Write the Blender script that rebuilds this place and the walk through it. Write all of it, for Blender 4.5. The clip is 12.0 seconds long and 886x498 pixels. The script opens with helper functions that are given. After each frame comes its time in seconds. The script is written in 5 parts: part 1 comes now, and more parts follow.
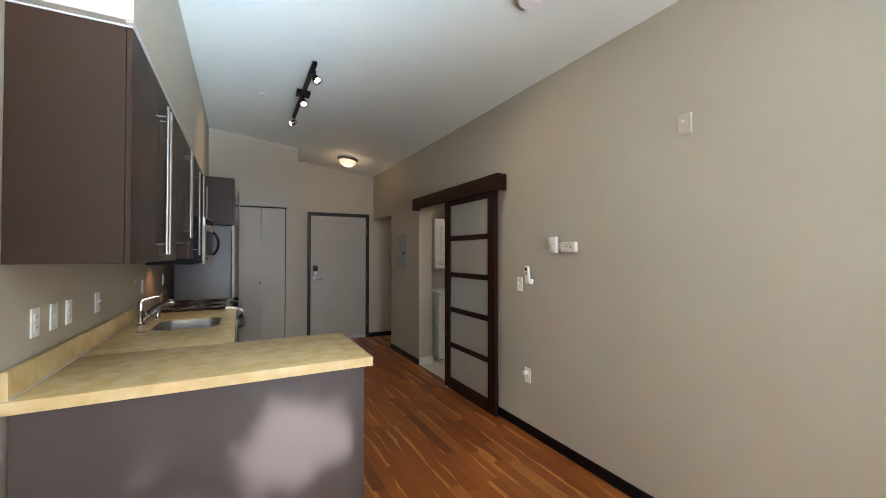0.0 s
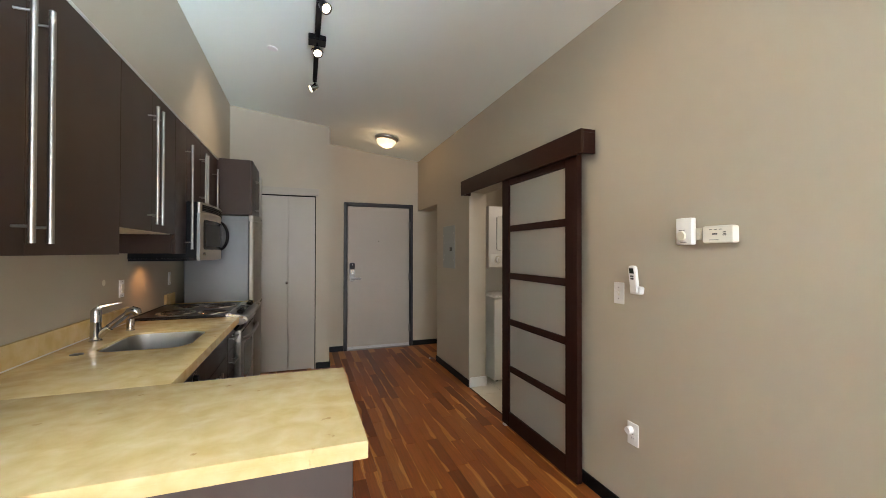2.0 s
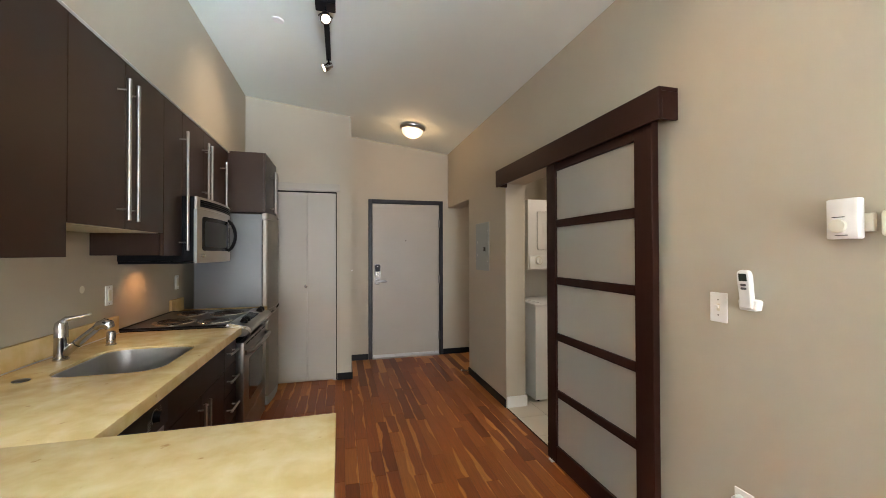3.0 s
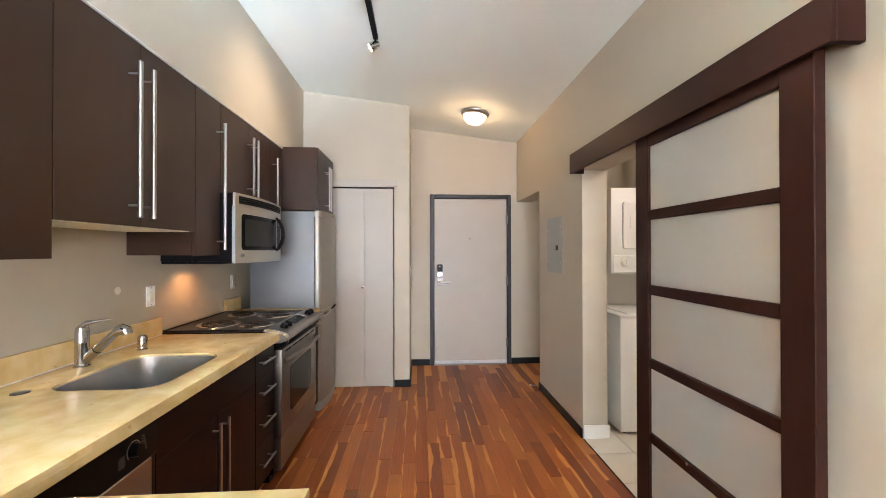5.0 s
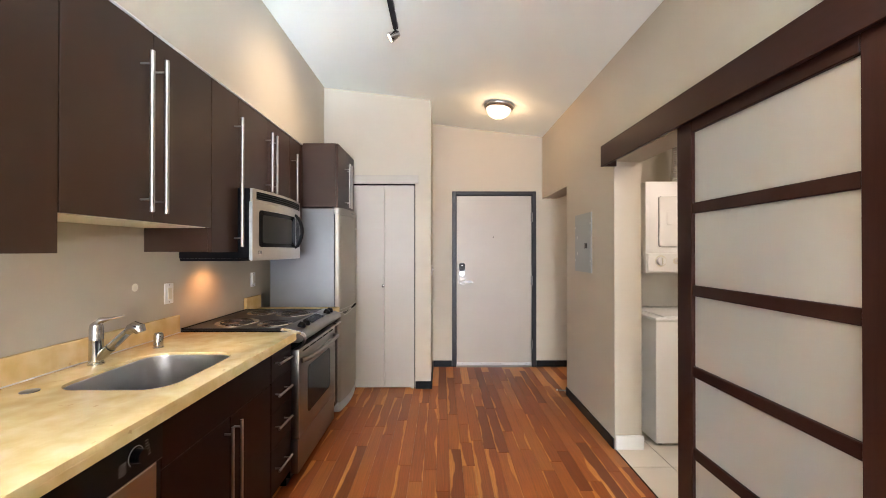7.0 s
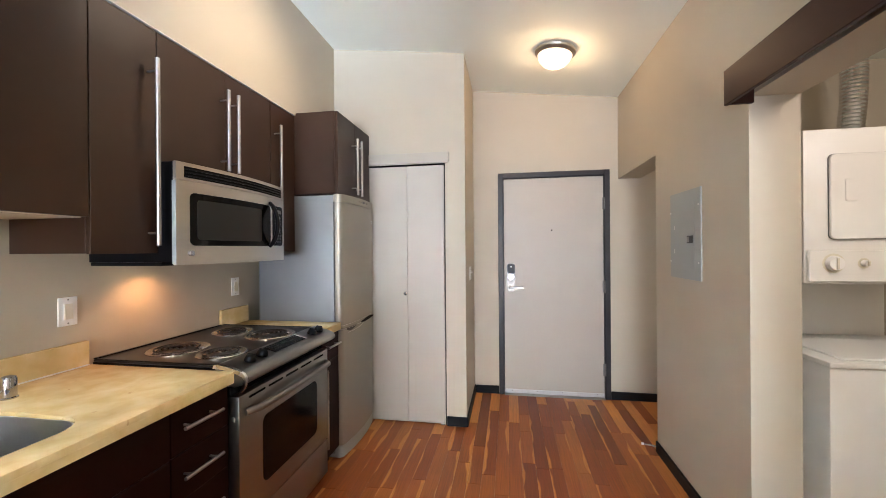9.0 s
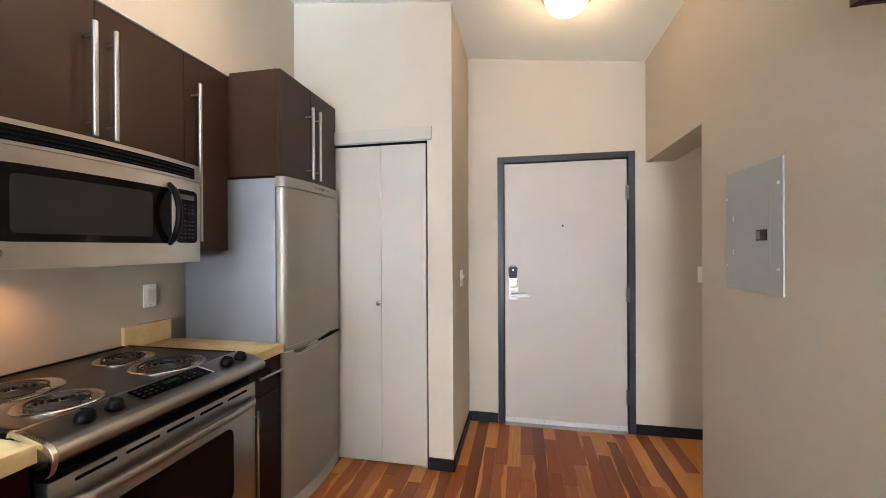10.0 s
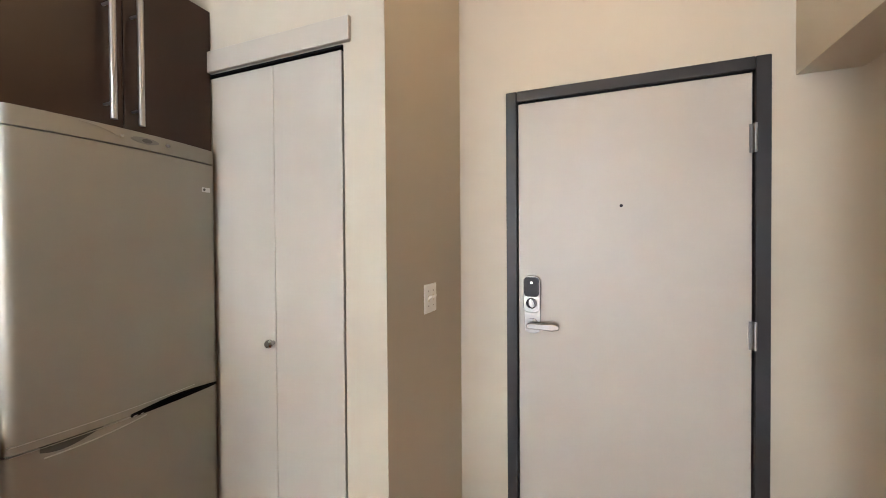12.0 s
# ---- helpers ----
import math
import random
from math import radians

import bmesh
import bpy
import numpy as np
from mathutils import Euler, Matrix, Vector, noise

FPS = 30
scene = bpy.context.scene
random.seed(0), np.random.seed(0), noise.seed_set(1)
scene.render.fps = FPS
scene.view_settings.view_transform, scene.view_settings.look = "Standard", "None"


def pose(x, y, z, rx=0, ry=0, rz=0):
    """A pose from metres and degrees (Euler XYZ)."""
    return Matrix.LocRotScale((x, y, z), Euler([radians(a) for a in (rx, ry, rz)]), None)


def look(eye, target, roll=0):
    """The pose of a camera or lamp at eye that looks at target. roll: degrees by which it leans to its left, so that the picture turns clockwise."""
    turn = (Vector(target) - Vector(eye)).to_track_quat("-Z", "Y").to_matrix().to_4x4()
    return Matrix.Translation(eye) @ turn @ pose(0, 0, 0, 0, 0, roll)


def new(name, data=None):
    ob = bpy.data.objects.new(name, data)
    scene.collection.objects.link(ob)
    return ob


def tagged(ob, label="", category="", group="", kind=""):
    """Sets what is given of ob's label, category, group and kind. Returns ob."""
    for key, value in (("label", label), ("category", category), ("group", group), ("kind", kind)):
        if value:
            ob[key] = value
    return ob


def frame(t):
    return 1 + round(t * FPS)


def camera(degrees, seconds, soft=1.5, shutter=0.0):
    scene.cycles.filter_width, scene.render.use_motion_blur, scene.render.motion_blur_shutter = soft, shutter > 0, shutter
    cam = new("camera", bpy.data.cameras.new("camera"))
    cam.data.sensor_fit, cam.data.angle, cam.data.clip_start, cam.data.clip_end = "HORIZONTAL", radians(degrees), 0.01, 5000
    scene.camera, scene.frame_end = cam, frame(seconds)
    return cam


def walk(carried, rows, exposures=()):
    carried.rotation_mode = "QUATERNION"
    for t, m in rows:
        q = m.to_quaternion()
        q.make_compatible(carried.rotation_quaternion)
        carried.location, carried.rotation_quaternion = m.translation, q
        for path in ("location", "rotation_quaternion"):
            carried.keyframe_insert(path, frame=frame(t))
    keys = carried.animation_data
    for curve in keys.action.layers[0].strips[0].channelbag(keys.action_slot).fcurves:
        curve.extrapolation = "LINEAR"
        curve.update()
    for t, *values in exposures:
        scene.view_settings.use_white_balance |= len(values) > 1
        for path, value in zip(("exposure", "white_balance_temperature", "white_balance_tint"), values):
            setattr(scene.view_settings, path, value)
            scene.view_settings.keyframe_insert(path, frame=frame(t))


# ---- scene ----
cam = camera(97.9, 12.0, soft=0.9)
PATH = [
    (0, (0.522, 0.16, 1.424), (1.453, 1.93, 1.452), 0.0),
    (0.5, (0.614, 0.428, 1.415), (1.538, 2.202, 1.437), 0.0),
    (1, (0.699, 0.665, 1.429), (1.585, 2.458, 1.447), -0.1),
    (1.5, (0.83, 0.859, 1.417), (1.632, 2.692, 1.437), 0.1),
    (2, (0.955, 1.03, 1.4), (1.631, 2.912, 1.417), 0.1),
    (2.5, (1.079, 1.24, 1.39), (1.626, 3.164, 1.407), 0.0),
    (2.7, (1.093, 1.346, 1.394), (1.633, 3.272, 1.413), -0.1),
    (4.5, (1.35, 1.846, 1.406), (1.525, 3.838, 1.416), -0.1),
    (5, (1.342, 1.882, 1.41), (1.466, 3.878, 1.42), -0.1),
    (5.5, (1.339, 1.911, 1.402), (1.433, 3.909, 1.412), -0.2),
    (6, (1.352, 1.934, 1.404), (1.417, 3.933, 1.413), -0.1),
    (6.5, (1.352, 1.968, 1.399), (1.398, 3.967, 1.408), -0.1),
    (7, (1.352, 2.002, 1.395), (1.359, 4.002, 1.404), -0.0),
    (7.5, (1.361, 2.107, 1.38), (1.3, 4.106, 1.387), 0.0),
    (7.7, (1.412, 2.191, 1.383), (1.298, 4.187, 1.39), -0.1),
    (9.5, (1.606, 3.228, 1.397), (1.233, 5.193, 1.392), -0.4),
    (10, (1.668, 3.552, 1.392), (1.266, 5.511, 1.388), -0.3),
    (10.5, (1.71, 3.878, 1.392), (1.273, 5.829, 1.389), -0.3),
    (11, (1.793, 4.211, 1.391), (1.289, 6.147, 1.377), -0.1),
    (11.5, (1.866, 4.516, 1.394), (1.268, 6.424, 1.378), -0.3),
    (12, (1.869, 4.824, 1.400), (1.136, 6.685, 1.374), -0.4),
]
walk(cam, [(t, look(eye, target, roll)) for t, eye, target, roll in PATH],
     exposures=[(0, 1.41, 6020, 20), (0.5, 1.50, 6300, 19), (1, 1.61, 6350, 20), (1.5, 1.75, 6380, 20), (2, 1.88, 6360, 20), (2.5, 2.00, 6420, 20), (4.5, 2.88, 6170, 23), (5.5, 3.05, 6170, 24), (7.5, 3.14, 6230, 25), (9.5, 3.15, 5930, 22), (10, 3.17, 5950, 23), (10.5, 3.19, 5850, 21), (11, 3.21, 5950, 20), (11.5, 3.19, 5980, 19), (12, 3.20, 6140, 21)])

# ---- world, windows' light ----
world = bpy.data.worlds.new("sky")
scene.world = world
world.use_nodes = True
wn = world.node_tree.nodes
sky = wn.new("ShaderNodeTexSky")
sky.sky_type = "NISHITA"
sky.sun_disc = False
sky.sun_elevation, sky.sun_rotation = radians(16), radians(167)
world.node_tree.links.new(sky.outputs[0], wn["Background"].inputs[0])
wn["Background"].inputs[1].default_value = 0.10

sun = bpy.data.lights.new("sun", "SUN")
sun.energy, sun.angle, sun.color = 5.0, radians(0.5), (1.0, 0.97, 0.92)
new("sun", sun).matrix_world = look((0, 0, 0), (-0.23, 1.0, -0.293))


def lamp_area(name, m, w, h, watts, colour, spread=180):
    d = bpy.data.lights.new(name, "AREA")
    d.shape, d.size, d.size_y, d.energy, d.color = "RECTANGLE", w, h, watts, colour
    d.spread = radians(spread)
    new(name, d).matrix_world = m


def lamp_spot(name, eye, target, watts, colour, angle=60, blend=0.6, radius=0.03):
    d = bpy.data.lights.new(name, "SPOT")
    d.energy, d.color, d.spot_size, d.spot_blend, d.shadow_soft_size = watts, colour, radians(angle), blend, radius
    new(name, d).matrix_world = look(eye, target)


def lamp_point(name, eye, watts, colour, radius=0.05):
    d = bpy.data.lights.new(name, "POINT")
    d.energy, d.color, d.shadow_soft_size = watts, colour, radius
    new(name, d).location = eye


WARM = (1.0, 0.72, 0.42)
# daylight in the opening of the living-room window behind the walk
lamp_area("window_daylight", look((1.15, -3.13, 1.27), (1.15, 2.0, 1.27)), 2.2, 2.35, 13.0, (0.82, 0.94, 1.0))
# added lamp inside the window, tilted up, standing in for light off bright paving
lamp_area("window_upward_fill", pose(1.40, -3.0, 0.75, 90 + 72, 0, 50), 1.6, 1.2, 75, (0.79, 0.925, 1.0))
# added narrow-beam lamp inside the window brightens the ceiling, in place of mirrored low sun
lamp_area("window_ceiling_fill", look((1.35, -2.98, 1.0), (0.50, 1.05, 3.1)), 1.5, 1.4, 22, (0.68, 0.89, 1.0), 30)
lamp_point("dome_bulb", (1.915, 5.845, 2.70), 0.85, (1.0, 0.66, 0.33), 0.07)
lamp_spot("track_bulb_near", (1.10, 3.42, 2.80), (2.45, 1.9, 1.35), 7.0, (1.0, 0.66, 0.34), 75)
lamp_spot("track_bulb_mid", (1.05, 3.93, 2.80), (0.80, 3.55, 0.9), 2.7, WARM, 82)
lamp_spot("track_bulb_far", (0.98, 4.67, 2.80), (0.16, 4.80, 2.30), 5.0, (1.0, 0.80, 0.52), 95, 1.0)
lamp_spot("hood_bulb", (-0.078, 4.51, 1.318), (-0.10, 4.53, 0.9), 0.62, (1.0, 0.46, 0.15), 150, 0.9, 0.02)
# added lamps without fixtures, brightening the laundry and the side hall
lamp_point("laundry_fill", (3.25, 3.65, 2.40), 4.2, (1.0, 0.88, 0.72), 0.20)
lamp_point("hall_fill", (3.7, 6.2, 2.2), 0.4, (1.0, 0.86, 0.68), 0.10)


# ---- materials ----
def material(name, colour, rough=0.5, metal=0.0, spread=0.06, scale=6.0, bump=0.02, grain=220.0, coat=0.0, stretch=(1, 1, 1), object_random=0.0, spec=0.5):
    """Principled paint: broad blotches and fine grain vary colour, roughness and relief."""
    m = bpy.data.materials.new(name)
    m.use_nodes = True
    nt = m.node_tree
    n, l = nt.nodes, nt.links
    b = n["Principled BSDF"]
    b.inputs["Metallic"].default_value = metal
    b.inputs["Coat Weight"].default_value = coat
    b.inputs["Specular IOR Level"].default_value = spec
    co = n.new("ShaderNodeTexCoord")
    mp = n.new("ShaderNodeMapping")
    mp.inputs["Scale"].default_value = stretch
    l.new(co.outputs["Object"], mp.inputs[0])
    broad = n.new("ShaderNodeTexNoise")
    broad.inputs["Scale"].default_value, broad.inputs["Detail"].default_value = scale, 5
    fine = n.new("ShaderNodeTexNoise")
    fine.inputs["Scale"].default_value, fine.inputs["Detail"].default_value = grain, 3
    l.new(mp.outputs[0], broad.inputs[0]), l.new(mp.outputs[0], fine.inputs[0])
    add = n.new("ShaderNodeMath")
    add.operation = "MULTIPLY_ADD"
    add.inputs[1].default_value = 0.35
    l.new(fine.outputs[0], add.inputs[0]), l.new(broad.outputs[0], add.inputs[2])
    ramp = n.new("ShaderNodeMapRange")
    ramp.inputs[1].default_value, ramp.inputs[2].default_value = 0.35, 1.0
    ramp.inputs[3].default_value, ramp.inputs[4].default_value = 1 - spread, 1 + spread
    l.new(add.outputs[0], ramp.inputs[0])
    mul = n.new("ShaderNodeVectorMath")
    mul.operation = "SCALE"
    mul.inputs[0].default_value = colour
    l.new(ramp.outputs[0], mul.inputs["Scale"])
    l.new(mul.outputs[0], b.inputs["Base Color"])
    rr = n.new("ShaderNodeMapRange")
    rr.inputs[3].default_value, rr.inputs[4].default_value = max(rough - 0.06, 0.02), min(rough + 0.06, 1)
    l.new(broad.outputs[0], rr.inputs[0]), l.new(rr.outputs[0], b.inputs["Roughness"])
    if bump:
        bp = n.new("ShaderNodeBump")
        bp.inputs["Strength"].default_value, bp.inputs["Distance"].default_value = bump, 0.002
        l.new(add.outputs[0], bp.inputs["Height"]), l.new(bp.outputs[0], b.inputs["Normal"])
    return m


def mat_floor_wood():
    """Red-brown cherry planks: heartwood tone by plank, pale sapwood streaks, long grain."""
    m = bpy.data.materials.new("cherry_planks")
    m.use_nodes = True
    n, l = m.node_tree.nodes, m.node_tree.links
    b = n["Principled BSDF"]
    info, co = n.new("ShaderNodeObjectInfo"), n.new("ShaderNodeTexCoord")
    geo = n.new("ShaderNodeNewGeometry")
    both = n.new("ShaderNodeMath")
    both.operation = "ADD"
    l.new(info.outputs["Random"], both.inputs[0]), l.new(geo.outputs["Random Per Island"], both.inputs[1])
    frac = n.new("ShaderNodeMath")
    frac.operation = "FRACT"
    l.new(both.outputs[0], frac.inputs[0])
    off = n.new("ShaderNodeVectorMath")
    off.operation = "MULTIPLY_ADD"
    off.inputs[1].default_value = (37.0, 19.0, 11.0)
    comb = n.new("ShaderNodeCombineXYZ")
    for k in range(3):
        l.new(frac.outputs[0], comb.inputs[k])
    geo_pos = geo.outputs["Position"]
    l.new(comb.outputs[0], off.inputs[0]), l.new(geo_pos, off.inputs[2])
    mp = n.new("ShaderNodeMapping")
    mp.inputs["Scale"].default_value = (14.0, 0.9, 1.0)
    l.new(off.outputs[0], mp.inputs[0])
    streak = n.new("ShaderNodeTexNoise")
    streak.inputs["Scale"].default_value, streak.inputs["Detail"].default_value = 1.6, 4
    streak.inputs["Distortion"].default_value = 0.6
    l.new(mp.outputs[0], streak.inputs[0])
    mp2 = n.new("ShaderNodeMapping")
    mp2.inputs["Scale"].default_value = (160.0, 5.0, 1.0)
    l.new(off.outputs[0], mp2.inputs[0])
    grain = n.new("ShaderNodeTexNoise")
    grain.inputs["Scale"].default_value, grain.inputs["Detail"].default_value = 1.0, 4
    l.new(mp2.outputs[0], grain.inputs[0])
    tone = n.new("ShaderNodeValToRGB")
    e = tone.color_ramp.elements
    e[0].position, e[0].color = 0.0, (0.150, 0.033, 0.009, 1)
    e[1].position, e[1].color = 1.0, (0.34, 0.100, 0.020, 1)
    for p, c in ((0.22, (0.235, 0.055, 0.012, 1)), (0.70, (0.305, 0.080, 0.0155, 1)), (0.92, (0.335, 0.098, 0.0195, 1)), (0.97, (0.42, 0.155, 0.036, 1))):
        k = e.new(p)
        k.color = c
    l.new(frac.outputs[0], tone.inputs[0])
    # sapwood wedges run along one edge of some planks
    sep = n.new("ShaderNodeSeparateXYZ")
    l.new(co.outputs["Object"], sep.inputs[0])
    side = n.new("ShaderNodeMath")
    side.operation = "SUBTRACT"
    side.inputs[1].default_value = 0.5
    l.new(frac.outputs[0], side.inputs[0])
    sgn = n.new("ShaderNodeMath")
    sgn.operation = "SIGN"
    l.new(side.outputs[0], sgn.inputs[0])
    across = n.new("ShaderNodeMath")
    across.operation = "MULTIPLY"
    l.new(sep.outputs[0], across.inputs[0]), l.new(sgn.outputs[0], across.inputs[1])
    wav = n.new("ShaderNodeCombineXYZ")
    shift = n.new("ShaderNodeMath")
    shift.operation = "MULTIPLY"
    shift.inputs[1].default_value = 91.0
    l.new(frac.outputs[0], shift.inputs[0]), l.new(shift.outputs[0], wav.inputs[0])
    l.new(sep.outputs[1], wav.inputs[1])
    bend = n.new("ShaderNodeTexNoise")
    bend.inputs["Scale"].default_value, bend.inputs["Detail"].default_value = 1.5, 3
    l.new(wav.outputs[0], bend.inputs[0])
    edge = n.new("ShaderNodeMath")
    edge.operation = "MULTIPLY_ADD"
    edge.inputs[1].default_value = 0.16
    l.new(bend.outputs[0], edge.inputs[0]), l.new(across.outputs[0], edge.inputs[2])
    sap = n.new("ShaderNodeMapRange")
    sap.inputs[1].default_value, sap.inputs[2].default_value = 0.113, 0.120
    l.new(edge.outputs[0], sap.inputs[0])
    mix = n.new("ShaderNodeMixRGB")
    mix.inputs[2].default_value = (0.52, 0.205, 0.046, 1)
    l.new(sap.outputs[0], mix.inputs[0]), l.new(tone.outputs[0], mix.inputs[1])
    gr = n.new("ShaderNodeMapRange")
    gr.inputs[1].default_value, gr.inputs[2].default_value = 0.3, 0.7
    gr.inputs[3].default_value, gr.inputs[4].default_value = 0.80, 1.16
    l.new(grain.outputs[0], gr.inputs[0])
    sc = n.new("ShaderNodeVectorMath")
    sc.operation = "SCALE"
    l.new(mix.outputs[0], sc.inputs[0]), l.new(gr.outputs[0], sc.inputs["Scale"])
    l.new(sc.outputs[0], b.inputs["Base Color"])
    b.inputs["Specular IOR Level"].default_value = 0.36
    rg = n.new("ShaderNodeMapRange")
    rg.inputs[3].default_value, rg.inputs[4].default_value = 0.285, 0.42
    l.new(grain.outputs[0], rg.inputs[0]), l.new(rg.outputs[0], b.inputs["Roughness"])
    bp = n.new("ShaderNodeBump")
    bp.inputs["Strength"].default_value, bp.inputs["Distance"].default_value = 0.05, 0.001
    l.new(grain.outputs[0], bp.inputs["Height"]), l.new(bp.outputs[0], b.inputs["Normal"])
    return m


def mat_stone():
    """Honey-yellow polished limestone with pale clouds and a few brown fossils."""
    m = bpy.data.materials.new("yellow_limestone")
    m.use_nodes = True
    n, l = m.node_tree.nodes, m.node_tree.links
    b = n["Principled BSDF"]
    co = n.new("ShaderNodeTexCoord")
    cloud = n.new("ShaderNodeTexNoise")
    cloud.inputs["Scale"].default_value, cloud.inputs["Detail"].default_value, cloud.inputs["Distortion"].default_value = 12, 8, 0.3
    l.new(co.outputs["Object"], cloud.inputs[0])
    ramp = n.new("ShaderNodeValToRGB")
    e = ramp.color_ramp.elements
    e[0].position, e[0].color = 0.34, (0.600, 0.432, 0.185, 1)
    e[1].position, e[1].color = 0.68, (0.700, 0.552, 0.300, 1)
    k = e.new(0.5)
    k.color = (0.652, 0.490, 0.238, 1)
    l.new(cloud.outputs[0], ramp.inputs[0])
    vein = n.new("ShaderNodeTexNoise")
    vein.inputs["Scale"].default_value, vein.inputs["Detail"].default_value = 22, 3
    l.new(co.outputs["Object"], vein.inputs[0])
    vr = n.new("ShaderNodeMapRange")
    vr.inputs[1].default_value, vr.inputs[2].default_value, vr.inputs[4].default_value = 0.70, 0.76, 0.7
    l.new(vein.outputs[0], vr.inputs[0])
    mix = n.new("ShaderNodeMixRGB")
    mix.inputs[2].default_value = (0.40, 0.22, 0.085, 1)
    l.new(vr.outputs[0], mix.inputs[0]), l.new(ramp.outputs[0], mix.inputs[1])
    l.new(mix.outputs[0], b.inputs["Base Color"])
    rr = n.new("ShaderNodeMapRange")
    rr.inputs[3].default_value, rr.inputs[4].default_value = 0.20, 0.29
    b.inputs["Specular IOR Level"].default_value = 0.20
    l.new(cloud.outputs[0], rr.inputs[0]), l.new(rr.outputs[0], b.inputs["Roughness"])
    return m


def mat_glow(name, colour, strength):
    m = bpy.data.materials.new(name)
    m.use_nodes = True
    b = m.node_tree.nodes["Principled BSDF"]
    b.inputs["Base Color"].default_value = (0.9, 0.88, 0.82, 1)
    b.inputs["Emission Color"].default_value = (*colour, 1)
    b.inputs["Emission Strength"].default_value = strength
    return m


def mat_glass(name, colour, rough, transmission=1.0):
    m = bpy.data.materials.new(name)
    m.use_nodes = True
    b = m.node_tree.nodes["Principled BSDF"]
    b.inputs["Base Color"].default_value = (*colour, 1)
    b.inputs["Roughness"].default_value = rough
    b.inputs["Transmission Weight"].default_value = transmission
    b.inputs["IOR"].default_value = 1.45
    return m


PAINT = material("greige_wall_paint", (0.455, 0.405, 0.316), 0.62, spread=0.03, scale=2.0, bump=0.12, grain=320)
CEIL = material("ceiling_paint", (0.82, 0.87, 0.80), 0.75, spread=0.02, scale=1.5, bump=0.10, grain=260)
TRIMW = material("white_trim_paint", (0.72, 0.70, 0.66), 0.45, spread=0.02, bump=0.05)
LEAF = material("door_leaf_paint", (0.415, 0.376, 0.318), 0.45, spread=0.025, scale=3, bump=0.06, grain=180)
FRAME = material("charcoal_door_frame_paint", (0.026, 0.025, 0.026), 0.40, spread=0.10, bump=0.05, spec=0.3)
BASEB = material("black_baseboard_paint", (0.006, 0.006, 0.007), 0.42, spread=0.12, bump=0.05, spec=0.2)
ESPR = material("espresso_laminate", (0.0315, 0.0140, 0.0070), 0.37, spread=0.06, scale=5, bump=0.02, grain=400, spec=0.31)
# darker, redder copy of the espresso laminate, for base cabinets and peninsula body
ESPB = material("espresso_laminate_darker", (0.0135, 0.0034, 0.0021), 0.35, spread=0.07, scale=5, bump=0.03, grain=400, spec=0.10)
PENP = material("satin_brown_panel", (0.030, 0.0185, 0.0128), 0.58, spread=0.10, scale=3, bump=0.04, grain=300, spec=0.85)
WENGE = material("dark_stained_wood", (0.0270, 0.0092, 0.0060), 0.40, spread=0.18, scale=5, bump=0.08, grain=60, stretch=(14, 14, 1.2), spec=0.13)
WENGEH = material("dark_stained_wood_crossgrain", (0.0270, 0.0092, 0.0060), 0.40, spread=0.18, scale=5, bump=0.08, grain=60, stretch=(14, 1.2, 14), spec=0.13)
STEEL = material("brushed_steel", (0.43, 0.415, 0.395), 0.34, 1.0, spread=0.02, scale=8, bump=0.0, grain=90, stretch=(1, 1, 12))
STEELH = material("brushed_appliance_steel", (0.30, 0.287, 0.268), 0.33, 1.0, spread=0.04, scale=4, bump=0.015, grain=90, stretch=(1, 1, 14))
# copy of the appliance steel, lightened because the microwave front came out dark
MWSTEEL = material("brushed_steel_lightened", (0.56, 0.53, 0.485), 0.36, 1.0, spread=0.05, scale=4, bump=0.03, grain=90, stretch=(1, 1, 14))
LIPSTEEL = material("bright_folded_steel", (0.72, 0.70, 0.67), 0.28, 1.0, spread=0.04, scale=8, bump=0.01)
ALU = material("dull_aluminium", (0.55, 0.55, 0.55), 0.55, 0.5, spread=0.03, bump=0.0)
SINKM = material("satin_sink_steel", (0.74, 0.73, 0.72), 0.38, 1.0, spread=0.05, scale=6, bump=0.02, grain=120)
CHROME = material("chrome", (0.52, 0.52, 0.53), 0.08, 1.0, spread=0.02, bump=0.0)
NICKEL = material("satin_nickel", (0.215, 0.207, 0.196), 0.38, 1.0, spread=0.03, bump=0.0)
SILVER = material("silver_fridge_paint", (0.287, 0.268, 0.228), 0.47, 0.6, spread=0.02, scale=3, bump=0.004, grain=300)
# brighter fridge silver: highlights along the pressed edges put into the colour
SILVERL = material("pressed_edge_highlight", (0.50, 0.48, 0.43), 0.32, 0.8, spread=0.03, bump=0.0)
# dark silver: the shade inside the scooped grip put into the colour
RECESS = material("shaded_grip_recess", (0.055, 0.052, 0.046), 0.5, 0.4, spread=0.1, scale=8, bump=0.0)
# darker, bluish-grey version of the fridge silver with less metal, for its sides
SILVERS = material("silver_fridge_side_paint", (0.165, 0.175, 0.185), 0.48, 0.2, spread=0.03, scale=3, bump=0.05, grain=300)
BLACK = material("black_plastic", (0.003, 0.003, 0.0036), 0.33, spread=0.10, bump=0.02, spec=0.14)
ENAMEL = material("black_enamel", (0.022, 0.018, 0.0155), 0.35, spread=0.15, scale=9, bump=0.02, spec=0.35)
GLASSB = material("black_oven_glass", (0.003, 0.0027, 0.0024), 0.12, spread=0.05, bump=0.0, spec=0.16)
BOWL = material("polished_drip_bowl", (0.66, 0.60, 0.55), 0.19, 1.0, spread=0.03, bump=0.0)
COIL = material("burner_coil_metal", (0.035, 0.032, 0.032), 0.5, 0.6, spread=0.2, bump=0.1)
